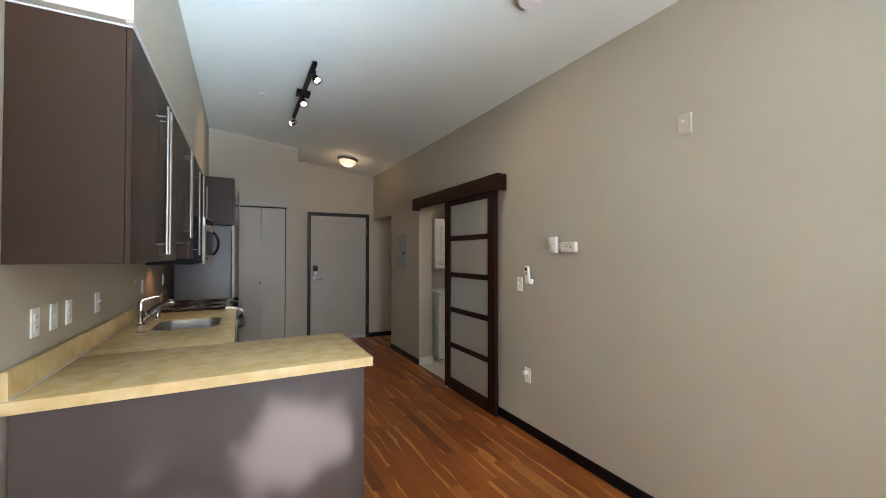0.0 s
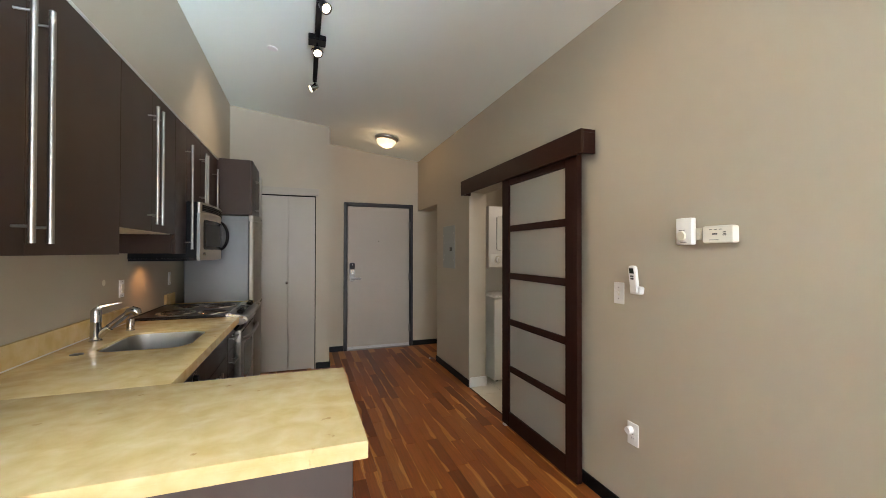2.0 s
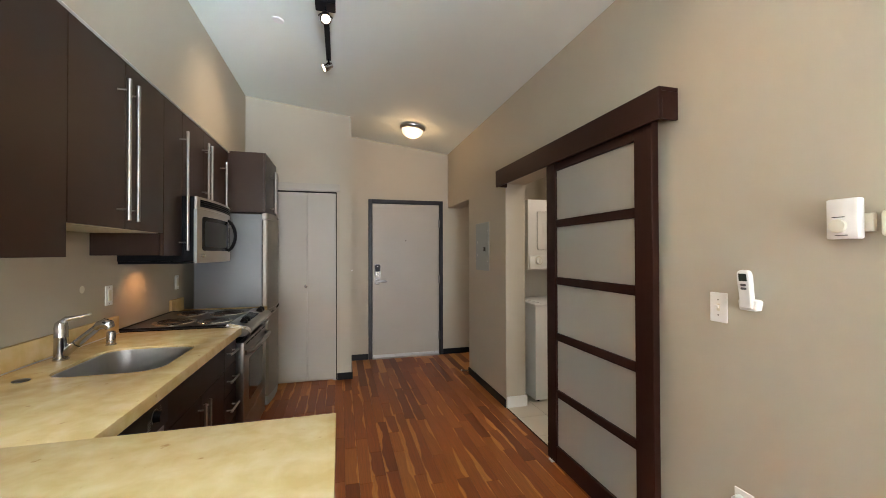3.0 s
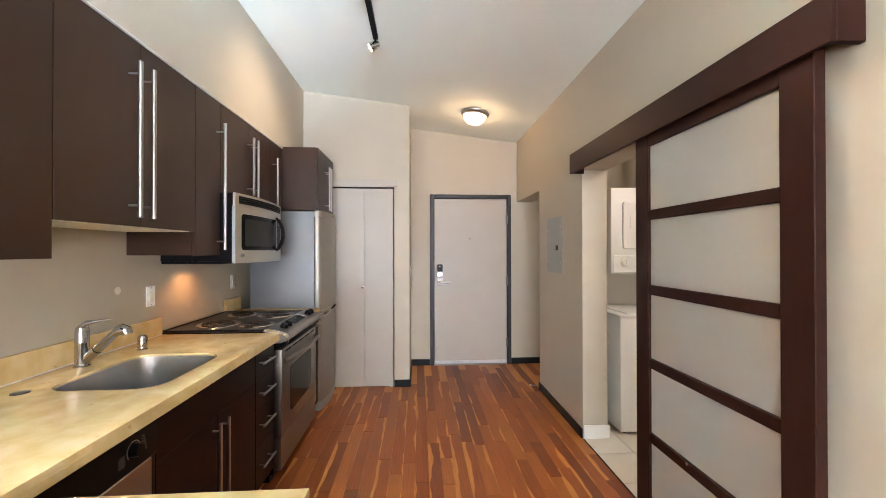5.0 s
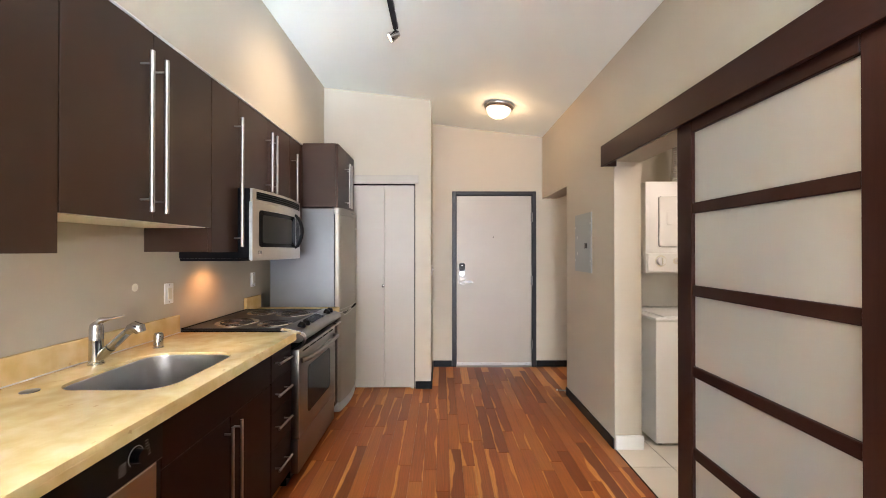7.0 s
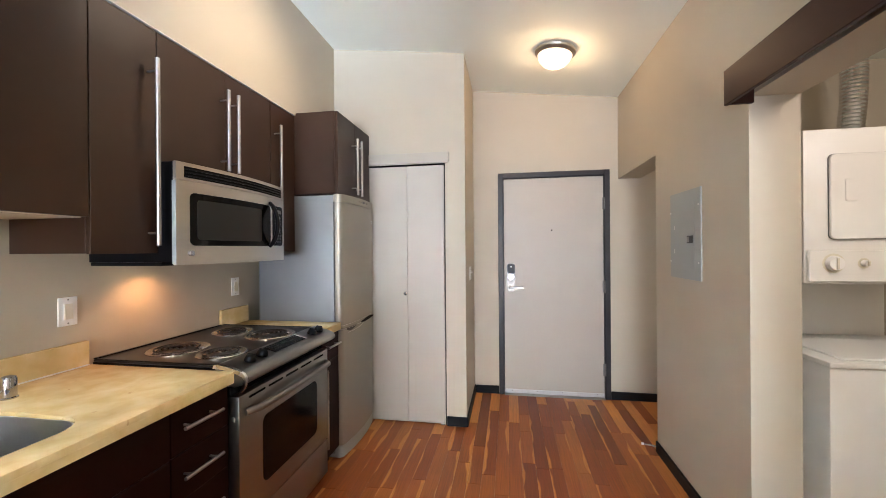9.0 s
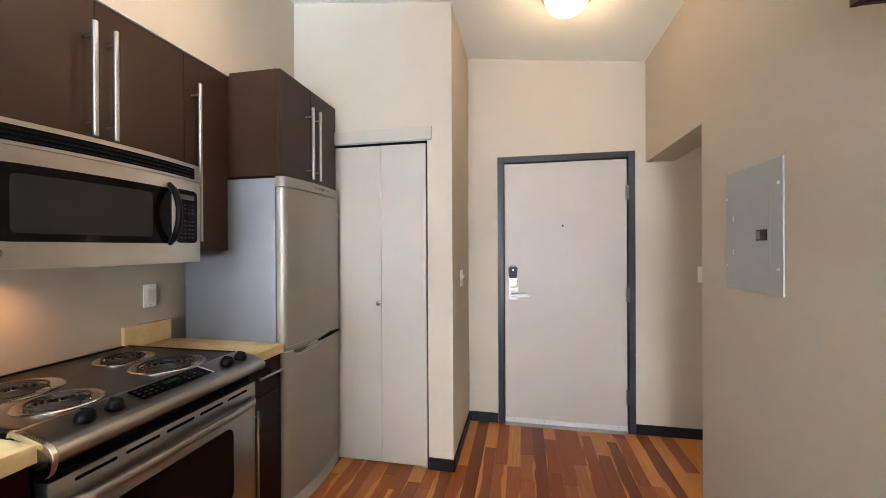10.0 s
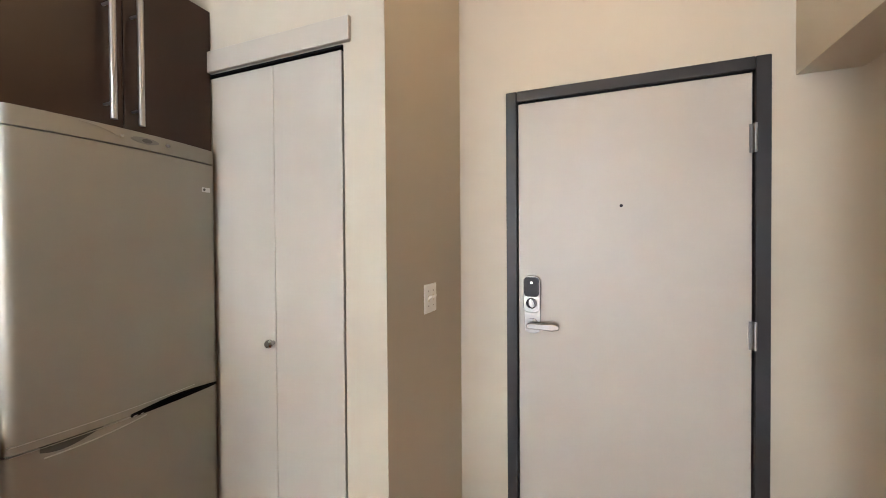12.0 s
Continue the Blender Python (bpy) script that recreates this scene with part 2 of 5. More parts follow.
# near-black for gaps, slots and gasket; shade in the openings put into colour
GAPDARK = material("dark_gap", (0.003, 0.003, 0.003), 0.9, bump=0.0, spec=0.05)
WHITEP = material("white_plastic", (0.85, 0.84, 0.81), 0.35, spread=0.015, bump=0.0)
CREAMP = material("cream_plastic", (0.72, 0.68, 0.56), 0.40, spread=0.02, bump=0.0)
APPLW = material("white_appliance_enamel", (0.80, 0.79, 0.75), 0.36, spread=0.015, bump=0.0)
IVORYP = material("ivory_plastic", (0.80, 0.76, 0.66), 0.38, spread=0.02, bump=0.0)
BEIGEP = material("aged_beige_plate", (0.52, 0.46, 0.375), 0.45, spread=0.05, scale=14, bump=0.0)
GREYP = material("grey_panel_paint", (0.30, 0.325, 0.32), 0.40, spread=0.04, scale=5, bump=0.05)
GREYM = material("grey_marking", (0.10, 0.10, 0.10), 0.5, bump=0.0, spec=0.2)
LIGHTM = material("pale_marking", (0.60, 0.60, 0.58), 0.5, bump=0.0)
DIMM = material("dim_marking", (0.36, 0.36, 0.35), 0.5, bump=0.0)
LCD = material("lcd_screen", (0.035, 0.045, 0.035), 0.2, bump=0.0)
KEYM = material("dim_key_marking", (0.020, 0.020, 0.019), 0.5, bump=0.0, spec=0.2)
GREENL = material("green_display", (0.008, 0.045, 0.012), 0.2, bump=0.0)
TILE = material("cream_floor_tile", (0.66, 0.60, 0.50), 0.35, spread=0.02, scale=5, bump=0.03)
GROUT = material("grey_grout", (0.30, 0.27, 0.23), 0.85, spread=0.08, bump=0.1)
SUBF = material("dark_subfloor", (0.03, 0.015, 0.010), 0.8, bump=0.0)
FROST = mat_glass("frosted_panel", (0.71, 0.68, 0.60), 0.55, 0.55)
DOMEG = mat_glow("lit_opal_glass", (1.0, 0.74, 0.40), 0.34)
BULB = mat_glow("lit_bulb_face", (1.0, 0.80, 0.52), 2.2)
HOODG = mat_glow("lit_hood_lens", (1.0, 0.62, 0.28), 0.7)
FOIL = material("foil_duct", (0.70, 0.70, 0.70), 0.25, 1.0, spread=0.1, bump=0.1)
BARK = material("bark", (0.10, 0.075, 0.055), 0.9, spread=0.3, scale=9, bump=0.5, grain=40)
LEAVES = material("green_leaves", (0.05, 0.09, 0.025), 0.5, spread=0.3, scale=3, bump=0.0)
STONE = mat_stone()
WOOD = mat_floor_wood()


# ---- mesh helpers ----
WORLD_OF = {}


def box(x0, x1, y0, y1, z0, z1, bevel=0.0, bm=None, seg=1):
    out = bmesh.new()
    bmesh.ops.create_cube(out, size=1.0)
    bmesh.ops.scale(out, vec=(x1 - x0, y1 - y0, z1 - z0), verts=out.verts)
    bmesh.ops.translate(out, vec=((x0 + x1) / 2, (y0 + y1) / 2, (z0 + z1) / 2), verts=out.verts)
    if bevel:
        bmesh.ops.bevel(out, geom=out.edges[:], offset=bevel, segments=seg, affect="EDGES", profile=0.5)
    return joined(bm, out)


def joined(bm, more):
    """Adds the mesh `more` to bm, if there is one, and returns the whole."""
    if bm is None:
        return more
    tmp = bpy.data.meshes.new("tmp")
    more.to_mesh(tmp)
    bm.from_mesh(tmp)
    bpy.data.meshes.remove(tmp)
    more.free()
    return bm


def rod(a, b, r, bm=None, n=14, r2=None):
    """A cylinder or cone from a to b."""
    a, b = Vector(a), Vector(b)
    out = bmesh.new()
    bmesh.ops.create_cone(out, cap_ends=True, segments=n, radius1=r, radius2=r if r2 is None else r2, depth=(b - a).length)
    m = Matrix.Translation((a + b) / 2) @ (b - a).to_track_quat("Z", "Y").to_matrix().to_4x4()
    bmesh.ops.transform(out, matrix=m, verts=out.verts)
    return joined(bm, out)


def lathe(profile, m, n=28, bm=None):
    """A turned shape: (radius, height) pairs about z, set at the pose m."""
    out = bmesh.new()
    rings = []
    for r, z in profile:
        rings.append([out.verts.new((max(r, 1e-4) * math.cos(2 * math.pi * k / n), max(r, 1e-4) * math.sin(2 * math.pi * k / n), z)) for k in range(n)])
    for a, b in zip(rings, rings[1:]):
        for k in range(n):
            out.faces.new((a[k], a[(k + 1) % n], b[(k + 1) % n], b[k]))
    out.faces.new(list(reversed(rings[0])))
    out.faces.new(rings[-1])
    bmesh.ops.transform(out, matrix=m, verts=out.verts)
    bmesh.ops.recalc_face_normals(out, faces=out.faces[:])
    return joined(bm, out)


def tube(points, r, bm=None, n=10):
    """A round tube along a list of points."""
    pts = [Vector(p) for p in points]
    out = bmesh.new()
    rings, side = [], None
    for k, p in enumerate(pts):
        d = (pts[min(k + 1, len(pts) - 1)] - pts[max(k - 1, 0)]).normalized()
        if side is None:
            side = d.orthogonal().normalized()
        side = (side - d * side.dot(d)).normalized()
        up = d.cross(side)
        rr = r[k] if isinstance(r, (list, tuple)) else r
        rings.append([out.verts.new(p + rr * (math.cos(2 * math.pi * j / n) * side + math.sin(2 * math.pi * j / n) * up)) for j in range(n)])
    for a, b in zip(rings, rings[1:]):
        for j in range(n):
            out.faces.new((a[j], a[(j + 1) % n], b[(j + 1) % n], b[j]))
    out.faces.new(list(reversed(rings[0])))
    out.faces.new(rings[-1])
    bmesh.ops.recalc_face_normals(out, faces=out.faces[:])
    return joined(bm, out)


def prism(outline, axis, a, b, bevel=0.0, bm=None):
    """A closed outline of (u, v) pushed along an axis from a to b; x: (y, z), y: (x, z), z: (x, y)."""
    put = {"x": lambda u, v, w: (w, u, v), "y": lambda u, v, w: (u, w, v), "z": lambda u, v, w: (u, v, w)}[axis]
    out = bmesh.new()
    lo = [out.verts.new(put(u, v, a)) for u, v in outline]
    hi = [out.verts.new(put(u, v, b)) for u, v in outline]
    n = len(outline)
    out.faces.new(lo), out.faces.new(hi)
    for k in range(n):
        out.faces.new((lo[k], lo[(k + 1) % n], hi[(k + 1) % n], hi[k]))
    bmesh.ops.recalc_face_normals(out, faces=out.faces[:])
    if bevel:
        bmesh.ops.bevel(out, geom=out.edges[:], offset=bevel, segments=1, affect="EDGES", profile=0.5)
    return joined(bm, out)


def rounded(x0, x1, y0, y1, r, n=6):
    """The outline of a rectangle with round corners, counter-clockwise."""
    pts = []
    for cx, cy, a0 in ((x1 - r, y1 - r, 0), (x0 + r, y1 - r, 90), (x0 + r, y0 + r, 180), (x1 - r, y0 + r, 270)):
        for k in range(n + 1):
            a = radians(a0 + 90 * k / n)
            pts.append((cx + r * math.cos(a), cy + r * math.sin(a)))
    return pts


def link_mesh(name, bm, mat, smooth=True):
    me = bpy.data.meshes.new(name)
    bm.to_mesh(me)
    bm.free()
    for mt in mat if isinstance(mat, (list, tuple)) else (mat,):
        me.materials.append(mt)
    if smooth:
        me.polygons.foreach_set("use_smooth", [True] * len(me.polygons))
        me.set_sharp_from_angle(angle=radians(32))
    return new(name, me)


def thing(name, at, label, category, group=""):
    ob = new(name)
    ob.location = at
    ob.empty_display_size = 0.1
    WORLD_OF[ob] = Matrix.Translation(at)
    return tagged(ob, label, category, group)


def part(name, bm, mat, parent, label=""):
    ob = link_mesh(name, bm, mat)
    ob.parent = parent
    ob.matrix_parent_inverse = WORLD_OF.get(parent, Matrix()).inverted()
    return tagged(ob, label)


def structure(name, bm, mat, label, category, smooth=True):
    return tagged(link_mesh(name, bm, mat, smooth), label, category, kind="structure")


# ---- the shell ----
XW, XR, XR2 = -0.205, 2.568, 2.758      # kitchen wall, long wall, back of the long wall
YB, YC, YD = -3.2, 5.917, 6.656         # window wall, closet front, entrance wall
XS = 1.242                              # side of the closet
HEAD = 2.021                            # underside of the openings in the long wall
DOOR0, DOOR1 = 3.80, 4.713              # laundry opening
NOOK = 5.748                            # start of the side-hall opening


def roof(x):
    return 3.05 - 0.1195 * (x - 0.197)


def wall_x(x0, x1, y0, y1, z0, bm=None):
    """A wall piece along y up to the sloping ceiling."""
    return prism([(x0, z0), (x1, z0), (x1, roof(x1)), (x0, roof(x0))], "y", y0, y1, bm=bm)


structure("wall_west", wall_x(XW - 0.15, XW, YB - 0.15, YD + 0.15, 0), PAINT, "greige painted kitchen wall behind the counters", "wall")
structure("wall_bulkhead", wall_x(XW + 0.002, 0.160, 1.985, YC - 0.002, 2.306), PAINT, "greige painted bulkhead above the wall cabinets", "wall")
b = prism([(YB - 0.15, 0), (DOOR0, 0), (DOOR0, HEAD), (DOOR1, HEAD), (DOOR1, 0), (NOOK, 0), (NOOK, HEAD), (YD - 0.0005, HEAD), (YD - 0.0005, roof(XR)), (YB - 0.15, roof(XR))], "x", XR, XR2)
structure("wall_east", b, PAINT, "long greige painted wall with a laundry opening", "wall", False)
# entrance wall with the door's opening
DX0, DX1, DZ = 1.528, 2.442, 2.062
b = prism([(XS - 0.11, 0), (DX0 - 0.03, 0), (DX0 - 0.03, DZ + 0.03), (DX1 + 0.03, DZ + 0.03), (DX1 + 0.03, 0), (4.3, 0), (4.3, roof(4.3)), (XS - 0.11, roof(XS - 0.11))], "y", YD, YD + 0.15)
structure("wall_north", b, PAINT, "greige painted entrance wall", "wall", False)
# closet front with its opening, and the closet's side
CX0, CX1, CZ = 0.44, 1.084, 2.072
b = prism([(XW, 0), (CX0, 0), (CX0, CZ), (CX1, CZ), (CX1, 0), (XS, 0), (XS, roof(XS)), (XW, roof(XW))], "y", YC, YC + 0.11)
structure("wall_closet_front", b, PAINT, "greige painted closet front beside the fridge", "wall", False)
structure("wall_closet_side", wall_x(XS - 0.11, XS, YC + 0.11, YD, 0), PAINT, "greige painted closet side facing the entrance", "wall")
# unseen wall, added so no sky light leaks below the bifold leaves
structure("wall_closet_back", box(XW - 0.1, XS - 0.111, YD, YD + 0.15, -0.05, 3.4), PAINT, "plain painted back wall of the closet", "wall")
# window wall behind the walk
WX0, WX1, WZ0, WZ1 = 0.0, 2.3, 0.08, 2.45
b = prism([(XW, 0), (WX0, 0), (WX0, roof(WX0)), (XW, roof(XW))], "y", YB - 0.15, YB)
b = prism([(WX1, 0), (XR, 0), (XR, roof(XR)), (WX1, roof(WX1))], "y", YB - 0.15, YB, bm=b)
b = box(WX0, WX1, YB - 0.15, YB, 0, WZ0, bm=b)
b = prism([(WX0, WZ1), (WX1, WZ1), (WX1, roof(WX1)), (WX0, roof(WX0))], "y", YB - 0.15, YB, bm=b)
structure("wall_south", b, PAINT, "greige painted window wall", "wall")
win = structure("window_1", box(WX0, WX1, YB - 0.12, YB - 0.02, WZ0, WZ0 + 0.05, 0.004), FRAME, "wide dark-framed window", "window")
b = box(WX0, WX1, YB - 0.12, YB - 0.02, WZ1 - 0.05, WZ1, 0.004)
for xx in (WX0, 0.74, 1.51, WX1 - 0.05):
    b = box(xx, xx + 0.05, YB - 0.12, YB - 0.02, WZ0 + 0.05, WZ1 - 0.05, 0.004, b)
part("window_frame", b, FRAME, win)
pane = part("pane", box(WX0 + 0.05, WX1 - 0.05, YB - 0.075, YB - 0.069, WZ0 + 0.05, WZ1 - 0.05), mat_glass("clear_glass", (1, 1, 1), 0.0), win)
pane.visible_shadow = False
structure("ground", box(-600, 600, -600, YB - 0.16, -3.3, -3.0), material("outdoor_paving", (0.32, 0.31, 0.29), 0.8, spread=0.1), "pale paved ground outside the window", "ground")
# unseen tree added outside so that its crown dapples the low sun
tree = thing("shading_tree", (2.9, -9.3, -3.0), "unseen leafy green tree added outside the window to dapple the sun", "tree")
tr = random.Random(3)
part("trunk", tube([(2.9, -9.3, -3.0), (2.93, -9.32, -1.0), (2.85, -9.28, 1.2), (2.95, -9.35, 3.4), (3.0, -9.4, 5.6)], [0.24, 0.19, 0.15, 0.10, 0.03], n=12), BARK, tree)
tips = []
for k in range(22):
    a, h = tr.uniform(0, 2 * math.pi), tr.uniform(0.6, 4.6)
    q = Vector((2.9 + math.cos(a) * tr.uniform(1.2, 2.4), -9.3 + math.sin(a) * tr.uniform(0.8, 1.8), h + tr.uniform(0.5, 1.5)))
    s0 = Vector((2.9, -9.3, h))
    seen = [s0.lerp(q, f / 8) for f in range(9)]
    if min(abs(p.x + 0.23 * (p.y + 9.3) - 3.41) + abs(p.z + 0.293 * (p.y + 9.3) - 3.87) for p in seen) < 0.40:
        continue
    part("limb", tube([s0, s0.lerp(q, 0.5) + Vector((0, 0, 0.15)), q], [0.06, 0.04, 0.012], n=7), BARK, tree)
    tips += [s0.lerp(q, f) for f in (0.55, 0.8, 1.0)]
bm = bmesh.new()
twigs = [tip for tip in tips for k in range(75)] + [Vector((tr.uniform(2.0, 4.3), -9.3 + tr.uniform(-0.5, 0.5), tr.uniform(3.0, 4.9))) for k in range(4600)]
for tip in twigs:
    c = tip + Vector((tr.gauss(0, 0.26), tr.gauss(0, 0.26), tr.gauss(0, 0.22)))
    s1 = tr.uniform(0.06, 0.12)
    # a gap left in the crown shapes the sun patch on the peninsula panel
    if ((c.x + 0.23 * (c.y + 9.3) - 3.41) / 0.32) ** 2 + ((c.z + 0.293 * (c.y + 9.3) - 3.87) / 0.24) ** 2 < tr.uniform(0.55, 1.6):
        continue
    m4 = Matrix.Translation(c) @ Euler((tr.uniform(0, 6.3), tr.uniform(0, 6.3), tr.uniform(0, 6.3))).to_matrix().to_4x4()
    bm.faces.new([bm.verts.new(m4 @ Vector(v)) for v in ((-s1, 0, 0), (0, -s1 * 0.5, 0.01), (s1, 0, 0), (0, s1 * 0.5, 0.01))])
part("crown", bm, LEAVES, tree)
# ceilings
structure("ceiling", prism([(XW - 0.15, roof(XW - 0.15)), (4.3, roof(4.3)), (4.3, roof(4.3) + 0.12), (XW - 0.15, roof(XW - 0.15) + 0.12)], "y", YB - 0.15, YD + 0.15), CEIL, "white painted sloping ceiling", "ceiling")
# laundry closet and side hall
LY1 = 5.60
b = box(4.0, 4.1, 2.9, LY1, 0, 2.5)
b = box(XR2, 4.1, LY1, NOOK, 0, roof(4.1) - 0.01, bm=b)
b = box(XR2, 4.0, 2.9, 3.0, 0, 2.5, bm=b)
structure("wall_laundry", b, PAINT, "painted walls of the laundry closet", "wall")
structure("wall_hall_end", wall_x(4.2, 4.3, NOOK, YD, 0), PAINT, "painted end wall of the side hall", "wall")
structure("ceiling_laundry", box(XR2, 4.1, 2.9, LY1, 2.5, 2.56), CEIL, "painted laundry ceiling", "ceiling")

# baseboards
BH, BT = 0.075, 0.013


def baseboard(name, x0, x1, y0, y1, mat=BASEB, h=BH):
    structure(name, box(x0, x1, y0, y1, 0, h, 0.003), mat, "black painted baseboard" if mat is BASEB else "white painted baseboard", "baseboard")


baseboard("baseboard_east", XR - BT, XR, YB, DOOR0 - 0.0, BASEB)
baseboard("baseboard_east_far", XR - BT, XR, DOOR1 + 0.002, NOOK, BASEB)
baseboard("baseboard_closet", CX1 + 0.004, XS + BT, YC - BT, YC)
baseboard("baseboard_closet_side", XS, XS + BT, YC + 0.001, YD)
baseboard("baseboard_entrance", XS + BT + 0.001, 1.476, YD - BT, YD)
baseboard("baseboard_hall", 2.494, 4.2, YD - BT, YD)
baseboard("baseboard_window", XW, XR - BT - 0.001, YB, YB + BT)
baseboard("baseboard_west", XW, XW + BT, YB + BT + 0.001, 2.04)
baseboard("baseboard_jamb", XR + 0.004, XR2 + 0.012, DOOR1 - 0.012, DOOR1 - 0.0, TRIMW, 0.10)


# ---- kitchen: wall cabinets ----
def bar_handle(p0, p1, out, parent, mat=STEEL, r=0.009, inset=0.05):
    """A bar pull on two posts; `out` is the way from the door to the bar."""
    p0, p1, out = Vector(p0), Vector(p1), Vector(out)
    d = (p1 - p0).normalized()
    bm = rod(p0, p1, r, n=12)
    for p in (p0 + d * inset, p1 - d * inset):
        bm = rod(p - out, p, 0.0045, bm, n=8)
    part("handle", bm, mat, parent, "brushed steel bar handle")


def wall_cabinet(label, y0, y1, z0, z1, xf, doors, group, xb=XW + 0.003):
    """doors: (y0, y1, handle y, handle z0, handle z1)."""
    c = thing("wall_cabinet", (xb, y0, z0), label, "cabinet", group)
    body = box(xb, xf - 0.021, y0 + 0.0005, y1 - 0.0005, z0, z1, 0.001)
    part("body", body, ESPR, c)
    for a, e, hy, h0, h1 in doors:
        d = part("door", box(xf - 0.02, xf, a + 0.0012, e - 0.0012, z0 - 0.002, z1 - 0.002, 0.0012), ESPR, c)
        bar_handle((xf + 0.047, hy, h0), (xf + 0.047, hy, h1), (0.047, 0, 0), d)
    return c


UX, UT, UB = 0.150, 2.302, 1.389
G = "wall cabinets over the counter"
wall_cabinet("large espresso two-door wall cabinet with long steel bar handles", 2.030, 3.215, UB, UT, UX,
             [(2.030, 2.570, 2.512, 1.425, 2.165), (2.570, 3.215, 2.602, 1.425, 2.165)], G)
wall_cabinet("shorter espresso two-door wall cabinet above the sink", 3.217, 4.018, 1.518, UT, UX,
             [(3.217, 3.612, 3.545, 1.55, 2.195), (3.612, 4.018, 3.626, 1.55, 2.195)], G)
wall_cabinet("narrow tall espresso wall cabinet beside the microwave", 4.02, 4.281, UB, UT, UX,
             [(4.02, 4.281, 4.241, 1.418, 2.167)], G)
wall_cabinet("low espresso two-door wall cabinet above the microwave", 4.283, 5.050, 1.772, UT, UX,
             [(4.283, 4.672, 4.640, 1.794, 2.200), (4.672, 5.050, 4.712, 1.794, 2.200)], G)
wall_cabinet("narrow tall espresso wall cabinet beside the fridge", 5.052, 5.318, UB, UT, UX,
             [(5.052, 5.318, 5.093, 1.430, 2.166)], G)
wall_cabinet("deep espresso two-door cabinet over the fridge", 5.320, 5.915, 1.770, 2.320, 0.460,
             [(5.320, 5.609, 5.556, 1.788, 2.194), (5.609, 5.915, 5.634, 1.788, 2.194)], "cabinets over the fridge")
# pale filler strips: along the bulkhead's foot, and the raw underside of the short cabinet
structure("trim_cabinet_top", box(UX - 0.015, 0.1596, 1.99, 5.318, UT + 0.0005, UT + 0.0036), TRIMW, "thin white caulk strip above the wall cabinets", "trim")
structure("trim_cabinet_end", box(XW + 0.004, UX - 0.002, 2.022, 2.0302, UT - 0.004, UT + 0.0004), TRIMW, "thin white caulk strip over the end cabinet", "trim")
structure("trim_cabinet_underside", box(XW + 0.01, UX - 0.025, 3.23, 4.01, 1.513, 1.5175), CREAMP, "pale underside panel of the short wall cabinet", "trim")

# ---- kitchen: base cabinets, counter, sink ----
CT, CTH = 0.915, 0.046      # worktop height and thickness
BX = 0.462                  # fronts of the base cabinets
XC = 0.496                  # worktop's front edge
KICK = 0.10


def base_cabinet(label, y0, y1, fronts, hollow=False):
    """fronts: (kind, y0, y1, z0, z1, handle) with handle None or two end points (y, z)."""
    c = thing("base_cabinet", (XW, y0, 0), label, "cabinet", "base cabinets under the counter")
    if hollow:
        bm = box(XW + 0.003, BX - 0.021, y0 + 0.0005, y0 + 0.018, KICK, CT - 0.0208)
        bm = box(XW + 0.003, BX - 0.021, y1 - 0.018, y1 - 0.0005, KICK, CT - 0.0208, bm=bm)
        bm = box(XW + 0.003, BX - 0.021, y0 + 0.018, y1 - 0.018, KICK, KICK + 0.018, bm=bm)
        bm = box(XW + 0.003, XW + 0.01, y0 + 0.018, y1 - 0.018, KICK + 0.018, CT - 0.0208, bm=bm)
    else:
        bm = box(XW + 0.003, BX - 0.021, y0 + 0.0005, y1 - 0.0005, KICK, CT - 0.0208)
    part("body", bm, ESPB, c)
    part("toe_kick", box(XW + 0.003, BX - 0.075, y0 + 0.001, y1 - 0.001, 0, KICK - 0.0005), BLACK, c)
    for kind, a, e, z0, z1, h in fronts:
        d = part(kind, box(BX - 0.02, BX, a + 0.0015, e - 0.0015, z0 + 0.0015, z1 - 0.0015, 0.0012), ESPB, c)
        if h:
            (ya, za), (yb, zb) = h
            bar_handle((BX + 0.034, ya, za), (BX + 0.034, yb, zb), (0.034, 0, 0), d, r=0.0065, inset=0.03)


base_cabinet("espresso sink base cabinet with two tall bar handles", 3.232, 4.020, [
    ("front_panel", 3.232, 4.020, 0.697, 0.867, None),
    ("door", 3.232, 3.632, KICK, 0.697, ((3.590, 0.13), (3.590, 0.672))),
    ("door", 3.632, 4.020, KICK, 0.697, ((3.662, 0.13), (3.662, 0.672)))], True)
base_cabinet("espresso four-drawer base cabinet beside the range", 4.022, 4.288, [
    ("drawer_front", 4.022, 4.288, 0.70, 0.867, ((4.045, 0.795), (4.222, 0.790))),
    ("drawer_front", 4.022, 4.288, 0.535, 0.70, ((4.045, 0.626), (4.222, 0.624))),
    ("drawer_front", 4.022, 4.288, 0.345, 0.535, ((4.045, 0.452), (4.222, 0.450))),
    ("drawer_front", 4.022, 4.288, KICK, 0.345, ((4.045, 0.230), (4.222, 0.228)))])
base_cabinet("narrow espresso base cabinet between range and fridge", 5.068, 5.306, [
    ("drawer_front", 5.068, 5.306, 0.70, 0.867, ((5.10, 0.795), (5.27, 0.795))),
    ("door", 5.068, 5.306, KICK, 0.70, ((5.085, 0.19), (5.085, 0.665)))])

# peninsula: carcass with a long finished back panel
pen = thing("peninsula_cabinet", (0.4, 2.4, 0), "espresso peninsula cabinet with plain satin back panel", "cabinet", "base cabinets under the counter")
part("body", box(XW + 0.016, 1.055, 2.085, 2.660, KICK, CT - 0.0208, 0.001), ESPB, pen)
part("back_panel", box(XW + 0.014, 1.077, 2.062, 2.083, 0.004, CT - CTH - 0.001, 0.0015), PENP, pen, "satin brown back panel")
